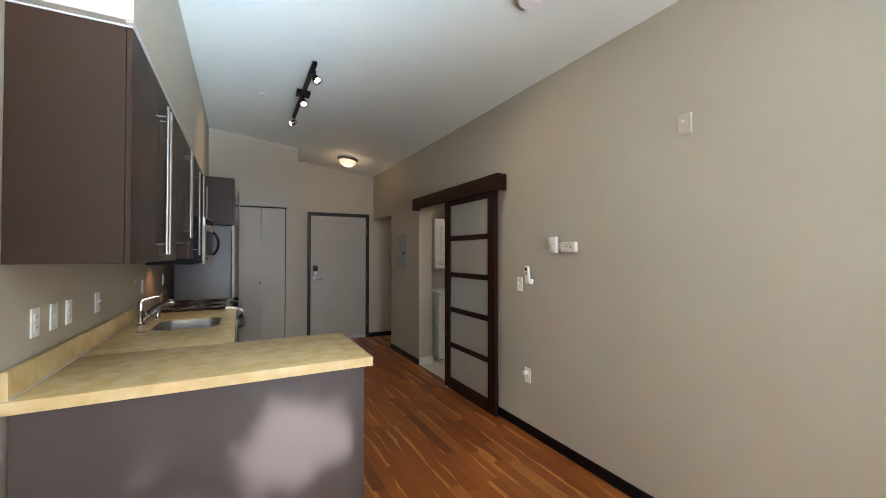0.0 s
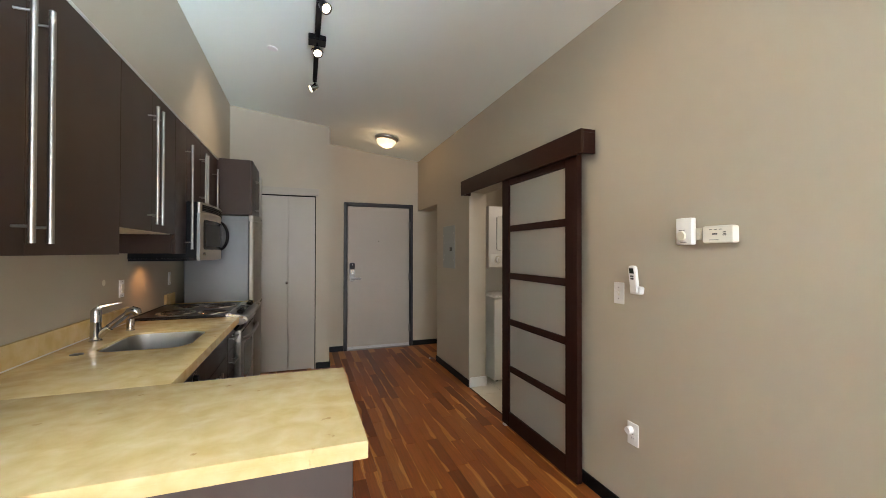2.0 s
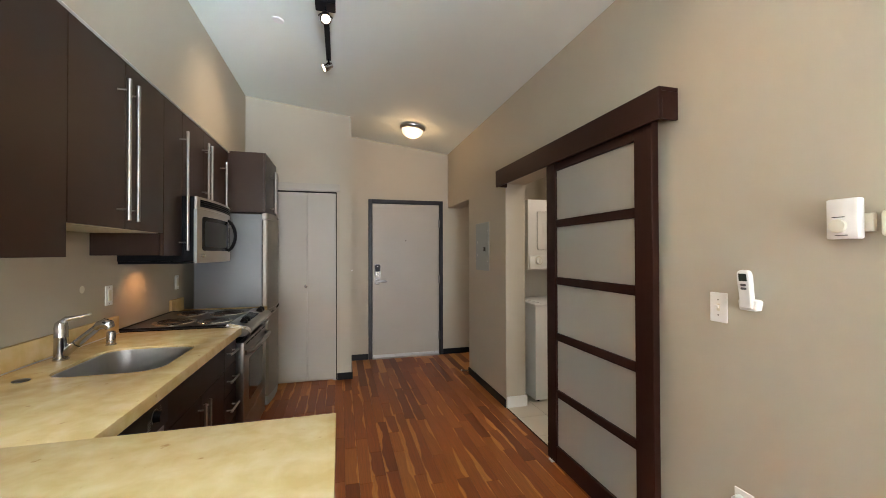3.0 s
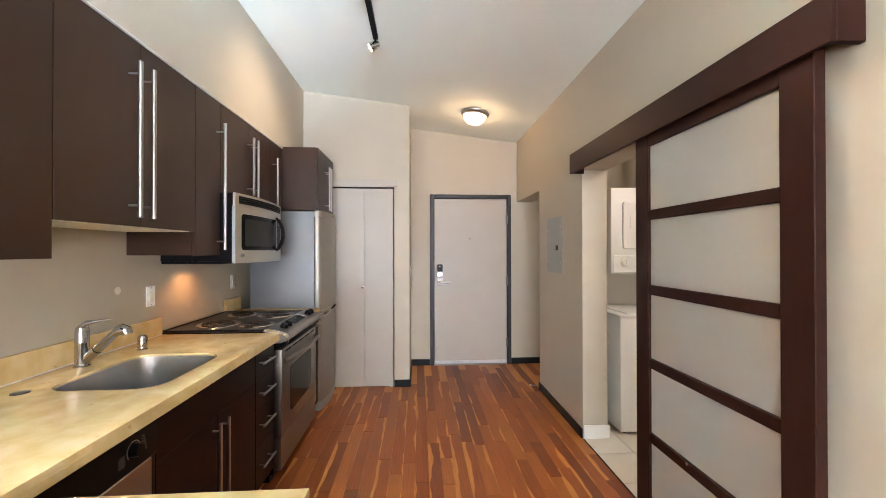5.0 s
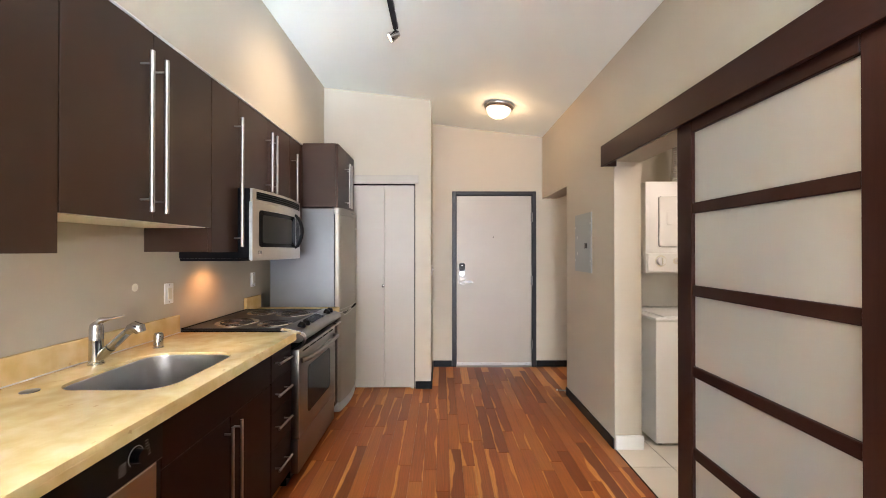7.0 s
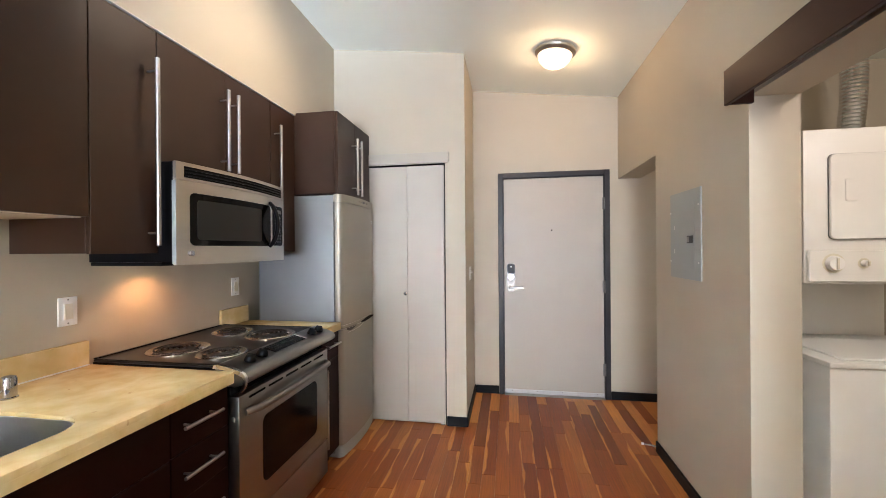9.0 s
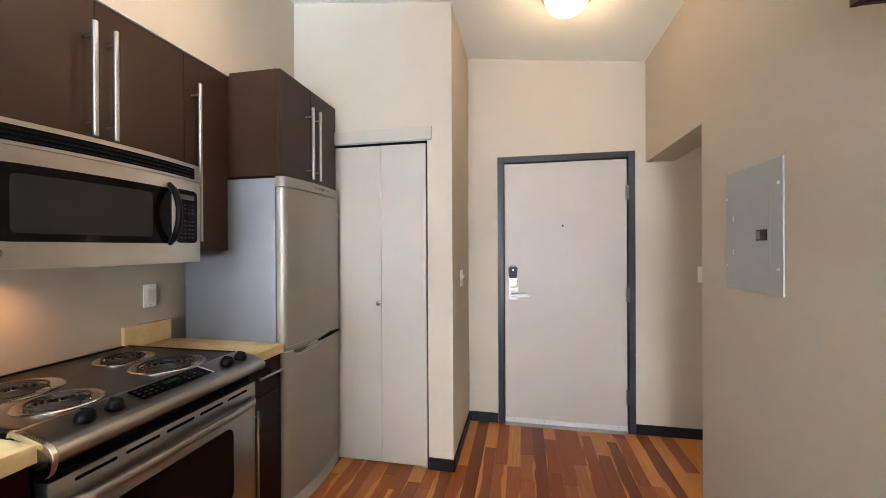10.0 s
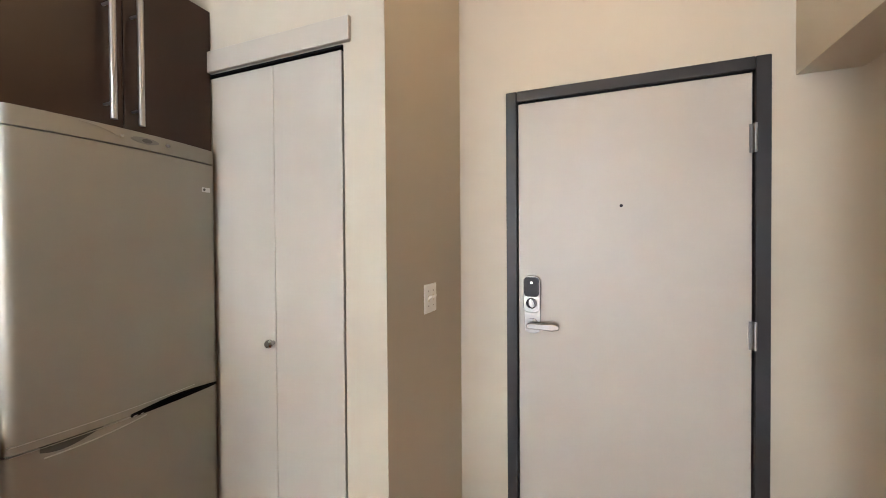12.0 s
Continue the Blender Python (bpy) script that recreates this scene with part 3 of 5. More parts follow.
part("end_panel", box(1.057, 1.077, 2.084, 2.667, 0.004, CT - CTH - 0.001, 0.0015), ESPR, pen)
part("toe_kick", box(0.45, 1.04, 2.10, 2.60, 0.0, KICK - 0.0005), BLACK, pen)

SX0, SX1, SY0, SY1, SR = -0.012, 0.392, 3.338, 3.835, 0.095


def worktop(outline, hole, z0, z1, bevel=0.003):
    bm = bmesh.new()
    loops = []
    for pts in (outline, hole):
        if pts:
            vs = [bm.verts.new((x, y, z1)) for x, y in pts]
            loops += [bm.edges.new((vs[k], vs[(k + 1) % len(vs)])) for k in range(len(vs))]
    bmesh.ops.triangle_fill(bm, use_beauty=True, use_dissolve=False, edges=loops)
    ext = bmesh.ops.extrude_face_region(bm, geom=bm.faces[:])
    bmesh.ops.translate(bm, vec=(0, 0, z0 - z1), verts=[g for g in ext["geom"] if isinstance(g, bmesh.types.BMVert)])
    bmesh.ops.recalc_face_normals(bm, faces=bm.faces[:])
    rim = [e for e in bm.edges if len(e.link_faces) == 2 and abs(e.calc_face_angle(0)) > 1.2 and min(v.co.z for v in e.verts) > z1 - 0.001]
    bmesh.ops.bevel(bm, geom=rim, offset=bevel, segments=2, affect="EDGES", profile=0.5)
    return bm


def countertop(label, outline, hole, strips):
    """A thin slab with a built-up edge below its open sides."""
    t = thing("countertop", (outline[0][0], outline[0][1], CT), label, "countertop")
    part("slab", worktop(outline, hole, CT - 0.0200, CT), STONE, t)
    for x0, x1, y0, y1 in strips:
        part("edge_strip", box(x0, x1, y0, y1, CT - CTH, CT - 0.0201, 0.0004), STONE, t)


W3 = XW + 0.003
countertop("honey-yellow limestone peninsula countertop with mottling", [(W3, 2.035), (1.112, 2.035), (1.112, 2.708), (W3, 2.708)], None,
           [(W3, 1.112, 2.035, 2.060), (1.087, 1.112, 2.0604, 2.6826), (XC, 1.112, 2.683, 2.708)])
countertop("polished honey-yellow limestone countertop around the sink", [(W3, 2.7084), (XC, 2.7084), (XC, 4.284), (W3, 4.284)],
           list(reversed(rounded(SX0, SX1, SY0, SY1, SR))), [(XC - 0.026, XC, 2.7084, 4.284)])
countertop("short honey-yellow limestone countertop between range and fridge", [(W3, 5.068), (0.478, 5.068), (0.478, 5.308), (W3, 5.308)], None,
           [(0.478 - 0.012, 0.478, 5.068, 5.308)])
tagged(link_mesh("backsplash", box(XW + 0.003, XW + 0.023, 2.037, 3.298, CT + 0.0005, 1.018, 0.0015), STONE), "low honey-yellow limestone backsplash beside the peninsula", "backsplash")
tagged(link_mesh("backsplash", box(XW + 0.003, XW + 0.023, 3.2992, 4.273, CT + 0.0005, 1.018, 0.0015), STONE), "low honey-yellow limestone backsplash behind the sink", "backsplash")
tagged(link_mesh("backsplash", box(XW + 0.003, XW + 0.023, 5.04, 5.29, CT + 0.0005, 1.022, 0.002), STONE), "short honey-yellow limestone backsplash piece beside the fridge", "backsplash")
structure("trim_splash_caulk", box(XW + 0.0235, XW + 0.028, 2.04, 4.27, CT + 0.0006, CT + 0.005), TRIMW, "white caulk line along the backsplash foot", "trim")

# sink: rim, walls and floor of one pressed basin
bm = bmesh.new()
levels = [(0.0010, CT - 0.0115), (0.0032, CT - 0.0110), (0.0040, CT - 0.016), (0.012, CT - 0.19), (0.05, CT - 0.215), (0.18, CT - 0.222)]
rings = []
for inset, z in levels:
    rings.append([bm.verts.new((x, y, z)) for x, y in rounded(SX0 + inset, SX1 - inset, SY0 + inset, SY1 - inset, max(SR - inset * 0.5, 0.02))])
for a, c in zip(rings, rings[1:]):
    for k in range(len(a)):
        bm.faces.new((a[k], a[(k + 1) % len(a)], c[(k + 1) % len(a)], c[k]))
bm.faces.new(rings[-1])
bmesh.ops.solidify(bm, geom=bm.faces[:], thickness=0.0006)
sink = thing("kitchen_sink", (0.16, 3.6, CT - 0.2), "undermount satin stainless steel kitchen sink with rounded corners", "sink")
part("basin", bm, SINKM, sink)
part("drain", lathe([(0.0, 0.0), (0.02, 0.001), (0.042, 0.004), (0.045, 0.001), (0.045, -0.01)], pose(0.19, 3.585, CT - 0.2205)), CHROME, sink)

# faucet: upright body, lever on top, pull-out spout leaning over the basin
FX, FY = -0.108, 3.640
fau = thing("faucet", (FX, FY, CT), "chrome single-lever kitchen faucet with pull-out spray spout", "faucet")
part("body", lathe([(0.030, 0.0), (0.030, 0.006), (0.026, 0.009), (0.025, 0.10), (0.0255, 0.102), (0.0255, 0.106), (0.025, 0.108), (0.025, 0.150), (0.022, 0.168), (0.012, 0.178), (0.0, 0.180)],
                   pose(FX, FY, CT + 0.0005)), CHROME, fau)
part("lever", tube([(FX, FY, CT + 0.165), (FX + 0.02, FY, CT + 0.186), (FX + 0.055, FY + 0.004, CT + 0.193), (FX + 0.108, FY + 0.010, CT + 0.203)], [0.018, 0.013, 0.0065, 0.0032]), CHROME, fau)
sp = part("spout", tube([(FX + 0.008, FY, CT + 0.022), (FX + 0.035, FY, CT + 0.048), (FX + 0.135, FY - 0.003, CT + 0.138)], [0.019, 0.020, 0.0165], n=14), CHROME, fau)
part("seam_ring", tube([(FX + 0.060, FY - 0.001, CT + 0.0705), (FX + 0.063, FY - 0.001, CT + 0.0732)], 0.0198, n=14), BLACK, sp)
part("spray_head", tube([(FX + 0.136, FY - 0.003, CT + 0.139), (FX + 0.150, FY - 0.004, CT + 0.151), (FX + 0.168, FY - 0.004, CT + 0.158), (FX + 0.184, FY - 0.004, CT + 0.152), (FX + 0.191, FY - 0.004, CT + 0.136)], [0.0165, 0.022, 0.025, 0.024, 0.019], n=14), CHROME, sp)
tagged(link_mesh("sink_air_gap", lathe([(0.024, 0), (0.024, 0.004), (0.0205, 0.006), (0.0205, 0.064), (0.018, 0.071), (0.010, 0.0745), (0.0, 0.075)], pose(-0.052, 3.922, CT + 0.0005)), CHROME),
            "small chrome air gap cap on the countertop", "air gap")
tagged(link_mesh("hole_cover", lathe([(0.026, 0), (0.026, 0.003), (0.022, 0.0045), (0.0, 0.005)], pose(-0.050, 3.322, CT + 0.0004)), NICKEL),
       "flat brushed metal faucet-hole cover on the countertop", "hole cover")

# dishwasher with a black control strip and a steel door
dw = thing("dishwasher", (0.15, 2.95, 0), "built-in dishwasher with black control panel and steel door", "dishwasher")
part("body", box(XW + 0.02, BX - 0.022, 2.672, 3.226, 0.09, CT - 0.022), BLACK, dw)
part("door_panel", box(BX - 0.02, BX + 0.008, 2.675, 3.205, 0.115, 0.742, 0.004), STEELH, dw, "brushed steel door panel")
part("edge_strip", box(BX - 0.02, BX + 0.004, 3.2055, 3.226, 0.115, 0.742, 0.002), BLACK, dw)
cp = part("control_panel", box(BX - 0.02, BX + 0.012, 2.672, 3.226, 0.7435, CT - CTH - 0.002, 0.004), BLACK, dw)
part("dial", rod((BX + 0.012, 3.115, 0.806), (BX + 0.034, 3.115, 0.806), 0.021, n=24, r2=0.018), BLACK, cp)
bm = None
for k in range(40):
    if k % 40 < 30:
        a, e = radians(k * 9 - 45), radians(k * 9 - 36)
        bm = tube([(BX + 0.0126, 3.115 + 0.027 * math.cos(t), 0.806 + 0.027 * math.sin(t)) for t in (a, e)], 0.0011, bm, 5)
for k in range(6):
    bm = box(BX + 0.0122, BX + 0.0128, 3.150, 3.172 - 0.002 * k, 0.786 + k * 0.009, 0.7872 + k * 0.009, bm=bm)
    bm = box(BX + 0.0122, BX + 0.0128, 3.055 + 0.004 * (k % 2), 3.080, 0.776 + k * 0.006, 0.7772 + k * 0.006, bm=bm)
part("dial_markings", bm, DIMM, cp, "pale dial markings")
part("kick_plate", box(BX - 0.08, BX - 0.06, 2.675, 3.224, 0.0, 0.088), BLACK, dw)

# ---- range ----
RY0, RY1 = 4.272, 5.046
rg = thing("range", (0.15, 4.660, 0), "slide-in stainless electric range with four coil burners", "range")
part("body", box(XW + 0.012, 0.455, RY0 + 0.003, RY1 - 0.003, 0.035, 0.895, 0.002), BLACK, rg)
part("cooktop", box(XW + 0.010, 0.412, RY0 + 0.006, RY1 + 0.004, 0.907, 0.917, 0.003), ENAMEL, rg, "black enamel cooktop")
part("cooktop_rim", box(XW + 0.012, 0.41, RY0 + 0.004, RY1 - 0.004, 0.8955, 0.9065), BLACK, rg)
# sloping steel control console with a rounded nose
part("end_cap", prism([(0.420, 0.845), (0.420, 0.922), (0.520, 0.900), (0.541, 0.891), (0.552, 0.876), (0.551, 0.862), (0.538, 0.850), (0.50, 0.838)], "y", RY0 - 0.0100, RY0 - 0.0022, 0.001), STEELH, rg)
lip = [(0.408, 0.924), (0.430, 0.9255), (0.475, 0.9165), (0.520, 0.905), (0.540, 0.896), (0.552, 0.881), (0.555, 0.864), (0.546, 0.846), (0.530, 0.832)]
part("console_lip", prism([(x, z + 0.002) for x, z in lip] + [(x - 0.006, z - 0.014) for x, z in reversed(lip)], "y", RY0 - 0.016, RY0 - 0.0024, 0.001), LIPSTEEL, rg, "bright folded steel lip at the console end")
con = part("console", prism([(0.405, 0.86), (0.405, 0.921), (0.425, 0.925), (0.520, 0.902), (0.541, 0.893), (0.553, 0.878), (0.553, 0.862), (0.540, 0.850), (0.505, 0.838), (0.46, 0.835), (0.46, 0.86)], "y", RY0 - 0.002, RY1 + 0.002, 0.002), STEELH, rg, "brushed steel console")
tilt = math.degrees(math.atan2(-0.023, 0.095))
for ky in (4.376, 4.456, 4.898, 4.974):
    m = pose(0.484, ky, 0.9130, 0, -tilt, 0)
    kn = part("knob", lathe([(0.025, 0.0), (0.0255, 0.005), (0.0235, 0.012), (0.0205, 0.020), (0.015, 0.0255), (0.007, 0.0275), (0.0, 0.028)], m, 20), BLACK, con, "black control knob")
    bm = box(-0.016, 0.016, -0.004, 0.004, 0.0235, 0.0305, 0.002)
    bmesh.ops.transform(bm, matrix=m @ pose(0, 0, 0, 0, 0, 25), verts=bm.verts)
    part("grip", bm, BLACK, kn)
m = pose(0.468, 4.668, 0.9150, 0, -tilt, 0)
bm = box(-0.034, 0.034, -0.136, 0.136, 0, 0.0025, 0.001)
bmesh.ops.transform(bm, matrix=m, verts=bm.verts)
disp = part("display", bm, GLASSB, con, "black touch display")
for k in range(12):
    for j in range(3):
        if abs(k - 5.5) > 2:
            bm = box(-0.026 + j * 0.019, -0.017 + j * 0.019, -0.128 + k * 0.0213, -0.115 + k * 0.0213, 0.0026, 0.0031)
            bmesh.ops.transform(bm, matrix=m, verts=bm.verts)
            part("touch_button", bm, KEYM, disp)
bm = box(-0.022, -0.002, -0.03, 0.03, 0.0026, 0.0031)
bmesh.ops.transform(bm, matrix=m, verts=bm.verts)
part("clock_window", bm, GREENL, disp)
bm = box(-0.040, 0.036, 0.1375, 0.1435, 0, 0.0035, 0.0008)
bmesh.ops.transform(bm, matrix=m, verts=bm.verts)
part("display_edge", bm, LIGHTM, disp, "pale display end strip")
for bx, by, br in ((0.035, 4.480, 0.120), (0.292, 4.446, 0.096), (0.020, 4.860, 0.096), (0.277, 4.826, 0.120)):
    bu = part("burner", lathe([(br + 0.010, 0.0), (br + 0.010, 0.003), (br + 0.006, 0.0065), (br + 0.001, 0.0066), (br - 0.006, 0.0035), (br - 0.012, 0.0015), (br * 0.5, 0.0008), (0.0, 0.0006)], pose(bx, by, 0.9172), 40), BOWL, rg, "chrome drip bowl")
    pts = []
    turns = 4 if br > 0.09 else 3
    for k in range(turns * 26 + 1):
        rr = 0.022 + (br - 0.038) * k / (turns * 26)
        a = 2 * math.pi * k / 26
        pts.append((bx + rr * math.cos(a), by + rr * math.sin(a), 0.9265))
    part("coil", tube(pts, 0.0042, n=6), COIL, bu)
    bm = None
    for a in (30, 150, 270):
        bm = rod((bx, by, 0.9205), (bx + (br - 0.02) * math.cos(radians(a)), by + (br - 0.02) * math.sin(radians(a)), 0.9205), 0.0022, bm, 6)
    part("coil_support", bm, STEEL, bu)
# near-black filler carries the shade below the console
part("vent_gap", box(0.44, 0.468, RY0 + 0.004, RY1 - 0.004, 0.796, 0.834), GAPDARK, rg)
od = part("oven_door", box(0.457, 0.507, RY0 + 0.004, RY1 - 0.004, 0.265, 0.795, 0.006, seg=2), STEELH, rg, "brushed steel oven door")
part("oven_window", prism(rounded(4.425, 4.905, 0.36, 0.655, 0.035), "x", 0.5055, 0.5085), GLASSB, od, "dark oven window")
part("door_label", box(0.474, 0.486, RY0 + 0.0015, RY0 + 0.0036, 0.694, 0.712), GREYP, od, "small pale label on the door edge")
for k in range(5):
    bm = prism(rounded(4.335 + k * 0.135, 4.445 + k * 0.135, 0.768, 0.778, 0.0045, 3), "x", 0.506, 0.5078)
    part("vent_slot", bm, GAPDARK, od)
pts = [(0.512, 4.310, 0.722), (0.545, 4.350, 0.727), (0.556, 4.500, 0.730), (0.558, 4.660, 0.731), (0.556, 4.820, 0.730), (0.545, 4.970, 0.727), (0.512, 5.010, 0.722)]
part("oven_handle", tube(pts, [0.016, 0.016, 0.015, 0.015, 0.015, 0.016, 0.016], n=12), STEELH, od, "bowed steel oven handle")
part("storage_drawer", box(0.457, 0.503, RY0 + 0.004, RY1 - 0.004, 0.06, 0.258, 0.005, seg=2), STEELH, rg)
bm = box(XW + 0.010, XW + 0.024, RY0 + 0.006, RY1 + 0.004, 0.9172, 0.923, 0.002)
bm = box(XW + 0.0242, 0.402, RY0 + 0.006, RY0 + 0.016, 0.9172, 0.9205, 0.001, bm)
part("cooktop_lip", box(XW + 0.0242, 0.402, RY1 - 0.006, RY1 + 0.004, 0.9172, 0.9205, 0.001, bm), BLACK, rg, "raised black cooktop lip")
part("plinth", box(0.0, 0.43, RY0 + 0.01, RY1 - 0.01, -0.013, 0.034), BLACK, rg)

rg.location.z += 0.013
rg.location.y += 0.018

# ---- microwave over the range ----
MY0, MY1, MZ0, MZ1 = 4.284, 5.047, 1.337, 1.766
mw = thing("microwave", (0, 4.660, MZ0), "over-the-range stainless microwave with dark window and black handle", "microwave")
part("body", box(XW + 0.004, 0.219, MY0 + 0.003, MY1 - 0.002, MZ0 + 0.012, MZ1, 0.002), BLACK, mw)


def bowed(y0, y1, z0, z1, back, proud, bow=0.042, n=14):
    """A front bowed outwards in the middle, standing on the plane x = back."""
    yc, half = (MY0 + MY1) / 2, (MY1 - MY0) / 2
    f = [(back + proud + bow * (1 - ((y0 + (y1 - y0) * k / n - yc) / half) ** 2), y0 + (y1 - y0) * k / n) for k in range(n + 1)]
    return prism(f + [(back, y1), (back, y0)], "z", z0, z1)


part("side_strip", box(0.216, 0.2345, MY0 - 0.0012, MY0 + 0.0028, MZ0 + 0.004, 1.686), GREYP, mw)
part("front", bowed(MY0, MY1, MZ0, 1.690, 0.220, 0.015), MWSTEEL, mw, "bowed brushed steel front")
part("vent_hood", bowed(MY0, MY1, 1.6925, MZ1, 0.220, 0.015), MWSTEEL, mw)
gr = part("vent_grille", bowed(4.317, 5.010, 1.703, 1.750, 0.20, 0.0358), GAPDARK, mw, "black vent slats")
for k in range(3):
    part("slat", bowed(4.322, 5.005, 1.709 + k * 0.014, 1.715 + k * 0.014, 0.20, 0.0370), BLACK, gr)


def bowed_round(y0, y1, z0, z1, proud, r, n=28):
    """A bowed panel with rounded corners, set into the front."""
    yc, half = (MY0 + MY1) / 2, (MY1 - MY0) / 2
    bm = bmesh.new()
    cols = []
    for k in range(n + 1):
        t = 0.5 - 0.5 * math.cos(math.pi * k / n)
        y = y0 + (y1 - y0) * t
        d = min(y - y0, y1 - y, r)
        cut = r - math.sqrt(max(r * r - (r - d) ** 2, 0)) - (1e-4 if 0 < k < n else 2e-4)
        x = 0.20 + proud + 0.042 * (1 - ((y - yc) / half) ** 2)
        cols.append([bm.verts.new(v) for v in ((x - 0.03, y, z0 + cut), (x, y, z0 + cut), (x, y, z1 - cut), (x - 0.03, y, z1 - cut))])
    for a, c in zip(cols, cols[1:]):
        for q in range(4):
            bm.faces.new((a[q], a[(q + 1) % 4], c[(q + 1) % 4], c[q]))
    bm.faces.new(cols[0]), bm.faces.new(list(reversed(cols[-1])))
    bmesh.ops.recalc_face_normals(bm, faces=bm.faces[:])
    return bm


part("window", bowed_round(MY0 + 0.056, MY0 + 0.590, 1.417, 1.642, 0.0362, 0.022), GLASSB, mw, "dark rounded door window")
part("window_mesh", bowed_round(MY0 + 0.088, MY0 + 0.500, 1.442, 1.614, 0.0370, 0.016), material("dark_window_mesh", (0.013, 0.0125, 0.0105), 0.35, bump=0.0, spec=0.3), mw)
kp = part("keypad", bowed_round(MY0 + 0.612, MY0 + 0.742, 1.421, 1.648, 0.0364, 0.022), GLASSB, mw, "black keypad")
part("keypad_display", bowed(MY0 + 0.634, MY0 + 0.722, 1.606, 1.627, 0.20, 0.0370), GREYM, kp)
for j in range(9):
    for k in range(4):
        if j != 5:
            part("key", bowed(MY0 + 0.636 + k * 0.0225, MY0 + 0.651 + k * 0.0225, 1.440 + j * 0.0175, 1.4465 + j * 0.0175, 0.20, 0.0372, n=2), KEYM, kp)
pts = []
for k in range(11):
    t = k / 10
    pts.append((0.266 + 0.054 * math.sin(math.pi * t) ** 0.7, 4.864 - 0.006 * math.sin(math.pi * t), 1.415 + 0.245 * t))
part("door_handle", tube(pts, [0.009] + [0.0125] * 9 + [0.009], n=10), BLACK, mw, "black curved handle")
part("badge", rod((0.235, 4.342, 1.385), (0.2585, 4.342, 1.385), 0.012, n=20), CHROME, mw)
part("underside", box(XW + 0.006, 0.155, MY0 + 0.01, MY1 - 0.01, MZ0 - 0.004, MZ0 + 0.0115), BLACK, mw)
part("hood_lens", box(-0.105, -0.05, 4.470, 4.550, MZ0 - 0.0065, MZ0 - 0.0042), HOODG, mw, "lit amber cooktop lamp lens")

# ---- fridge ----
FY0, FY1 = 5.314, 5.9145
fr = thing("fridge", (0.15, 5.62, 0), "silver two-door bottom-freezer fridge with curved fronts", "fridge")
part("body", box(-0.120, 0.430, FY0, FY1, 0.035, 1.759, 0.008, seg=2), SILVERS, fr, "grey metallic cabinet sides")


def fridge_front(z0, z1, x0, x1, bow=0.024, n=16, inset=0.0):
    yc, half = (FY0 + FY1) / 2, (FY1 - FY0) / 2
    pts = [(x0, FY1 - inset), (x0, FY0 + inset)]
    r = 0.034
    for k in range(7):
        t = radians(90 * k / 6)
        pts.append((x1 - r + r * math.sin(t), FY0 + inset + r - r * math.cos(t)))
    for k in range(1, n):
        a = -1 + 2 * k / n
        pts.append((x1 + bow * (1 - a * a), yc + a * (half - inset - r)))
    for k in range(7):
        t = radians(90 - 90 * k / 6)
        pts.append((x1 - r + r * math.sin(t), FY1 - inset - r + r * math.cos(t)))
    return prism(pts, "z", z0, z1, 0.0)


def bulge_cap(y):
    return 0.488 + 0.024 * (1 - ((y - 5.62) / 0.26) ** 2)


part("top_cap", fridge_front(1.7125, 1.765, 0.4305, 0.488), SILVER, fr, "silver top cap with control area")
ov = part("control_dial", prism([(5.64 + 0.042 * math.cos(2 * math.pi * k / 24), 1.741 + 0.010 * math.sin(2 * math.pi * k / 24)) for k in range(24)], "x", 0.48, 0.5135), NICKEL, fr)
part("control_button", prism([(5.645 + 0.015 * math.cos(2 * math.pi * k / 20), 1.741 + 0.0065 * math.sin(2 * math.pi * k / 20)) for k in range(20)], "x", 0.48, 0.515), GREYM, ov)
for yy in (5.575, 5.712):
    part("control_button", prism([(yy + 0.007 * math.cos(2 * math.pi * k / 14), 1.741 + 0.005 * math.sin(2 * math.pi * k / 14)) for k in range(14)], "x", 0.48, 0.5125), CHROME, fr)
part("pressed_curve", tube([(0.5105 + 0.0015 * math.sin(math.pi * t), 5.47 + 0.11 * t, 1.757 - 0.026 * t * t) for t in [k / 8 for k in range(9)]], 0.0012, n=6), SILVER, fr)
for yy, ll in ((5.372, 0.035), (5.415, 0.055)):
    part("printed_bar", box(bulge_cap(yy) - 0.004, bulge_cap(yy) + 0.0006, yy, yy + ll, 1.7395, 1.7425), DIMM, fr)
part("door_gasket", box(0.4305, 0.437, FY0 + 0.01, FY1 - 0.01, 0.06, 1.70), GAPDARK, fr)
fd = part("fridge_door", fridge_front(0.866, 1.7085, 0.4375, 0.488), SILVER, fr, "upper silver door")
zd = part("freezer_door", fridge_front(0.095, 0.860, 0.4375, 0.488), SILVER, fr, "lower silver door")
# curved grip slivers: shade of a recess low on one side and of a slot rising to the other in dark colour, pressed-edge
# highlights in pale


def bulge(y):
    return 0.488 + 0.024 * (1 - ((y - 5.621) / 0.285) ** 2)


def grip(name, y0, y1, top, low, mat, parent, proud=0.0012, n=14):
    """A sliver on the curved front between two height curves."""
    bm = bmesh.new()
    cols = []
    for k in range(n + 1):
        t = k / n
        y = y0 + (y1 - y0) * t
        cols.append([bm.verts.new((bulge(y) + dx, y, z)) for dx, z in ((-0.03, low(t)), (proud, low(t)), (proud, top(t)), (-0.03, top(t)))])
    for a, c in zip(cols, cols[1:]):
        for q in range(4):
            bm.faces.new((a[q], a[(q + 1) % 4], c[(q + 1) % 4], c[q]))
    bm.faces.new(cols[0]), bm.faces.new(list(reversed(cols[-1])))
    bmesh.ops.recalc_face_normals(bm, faces=bm.faces[:])
    return part(name, bm, mat, parent)


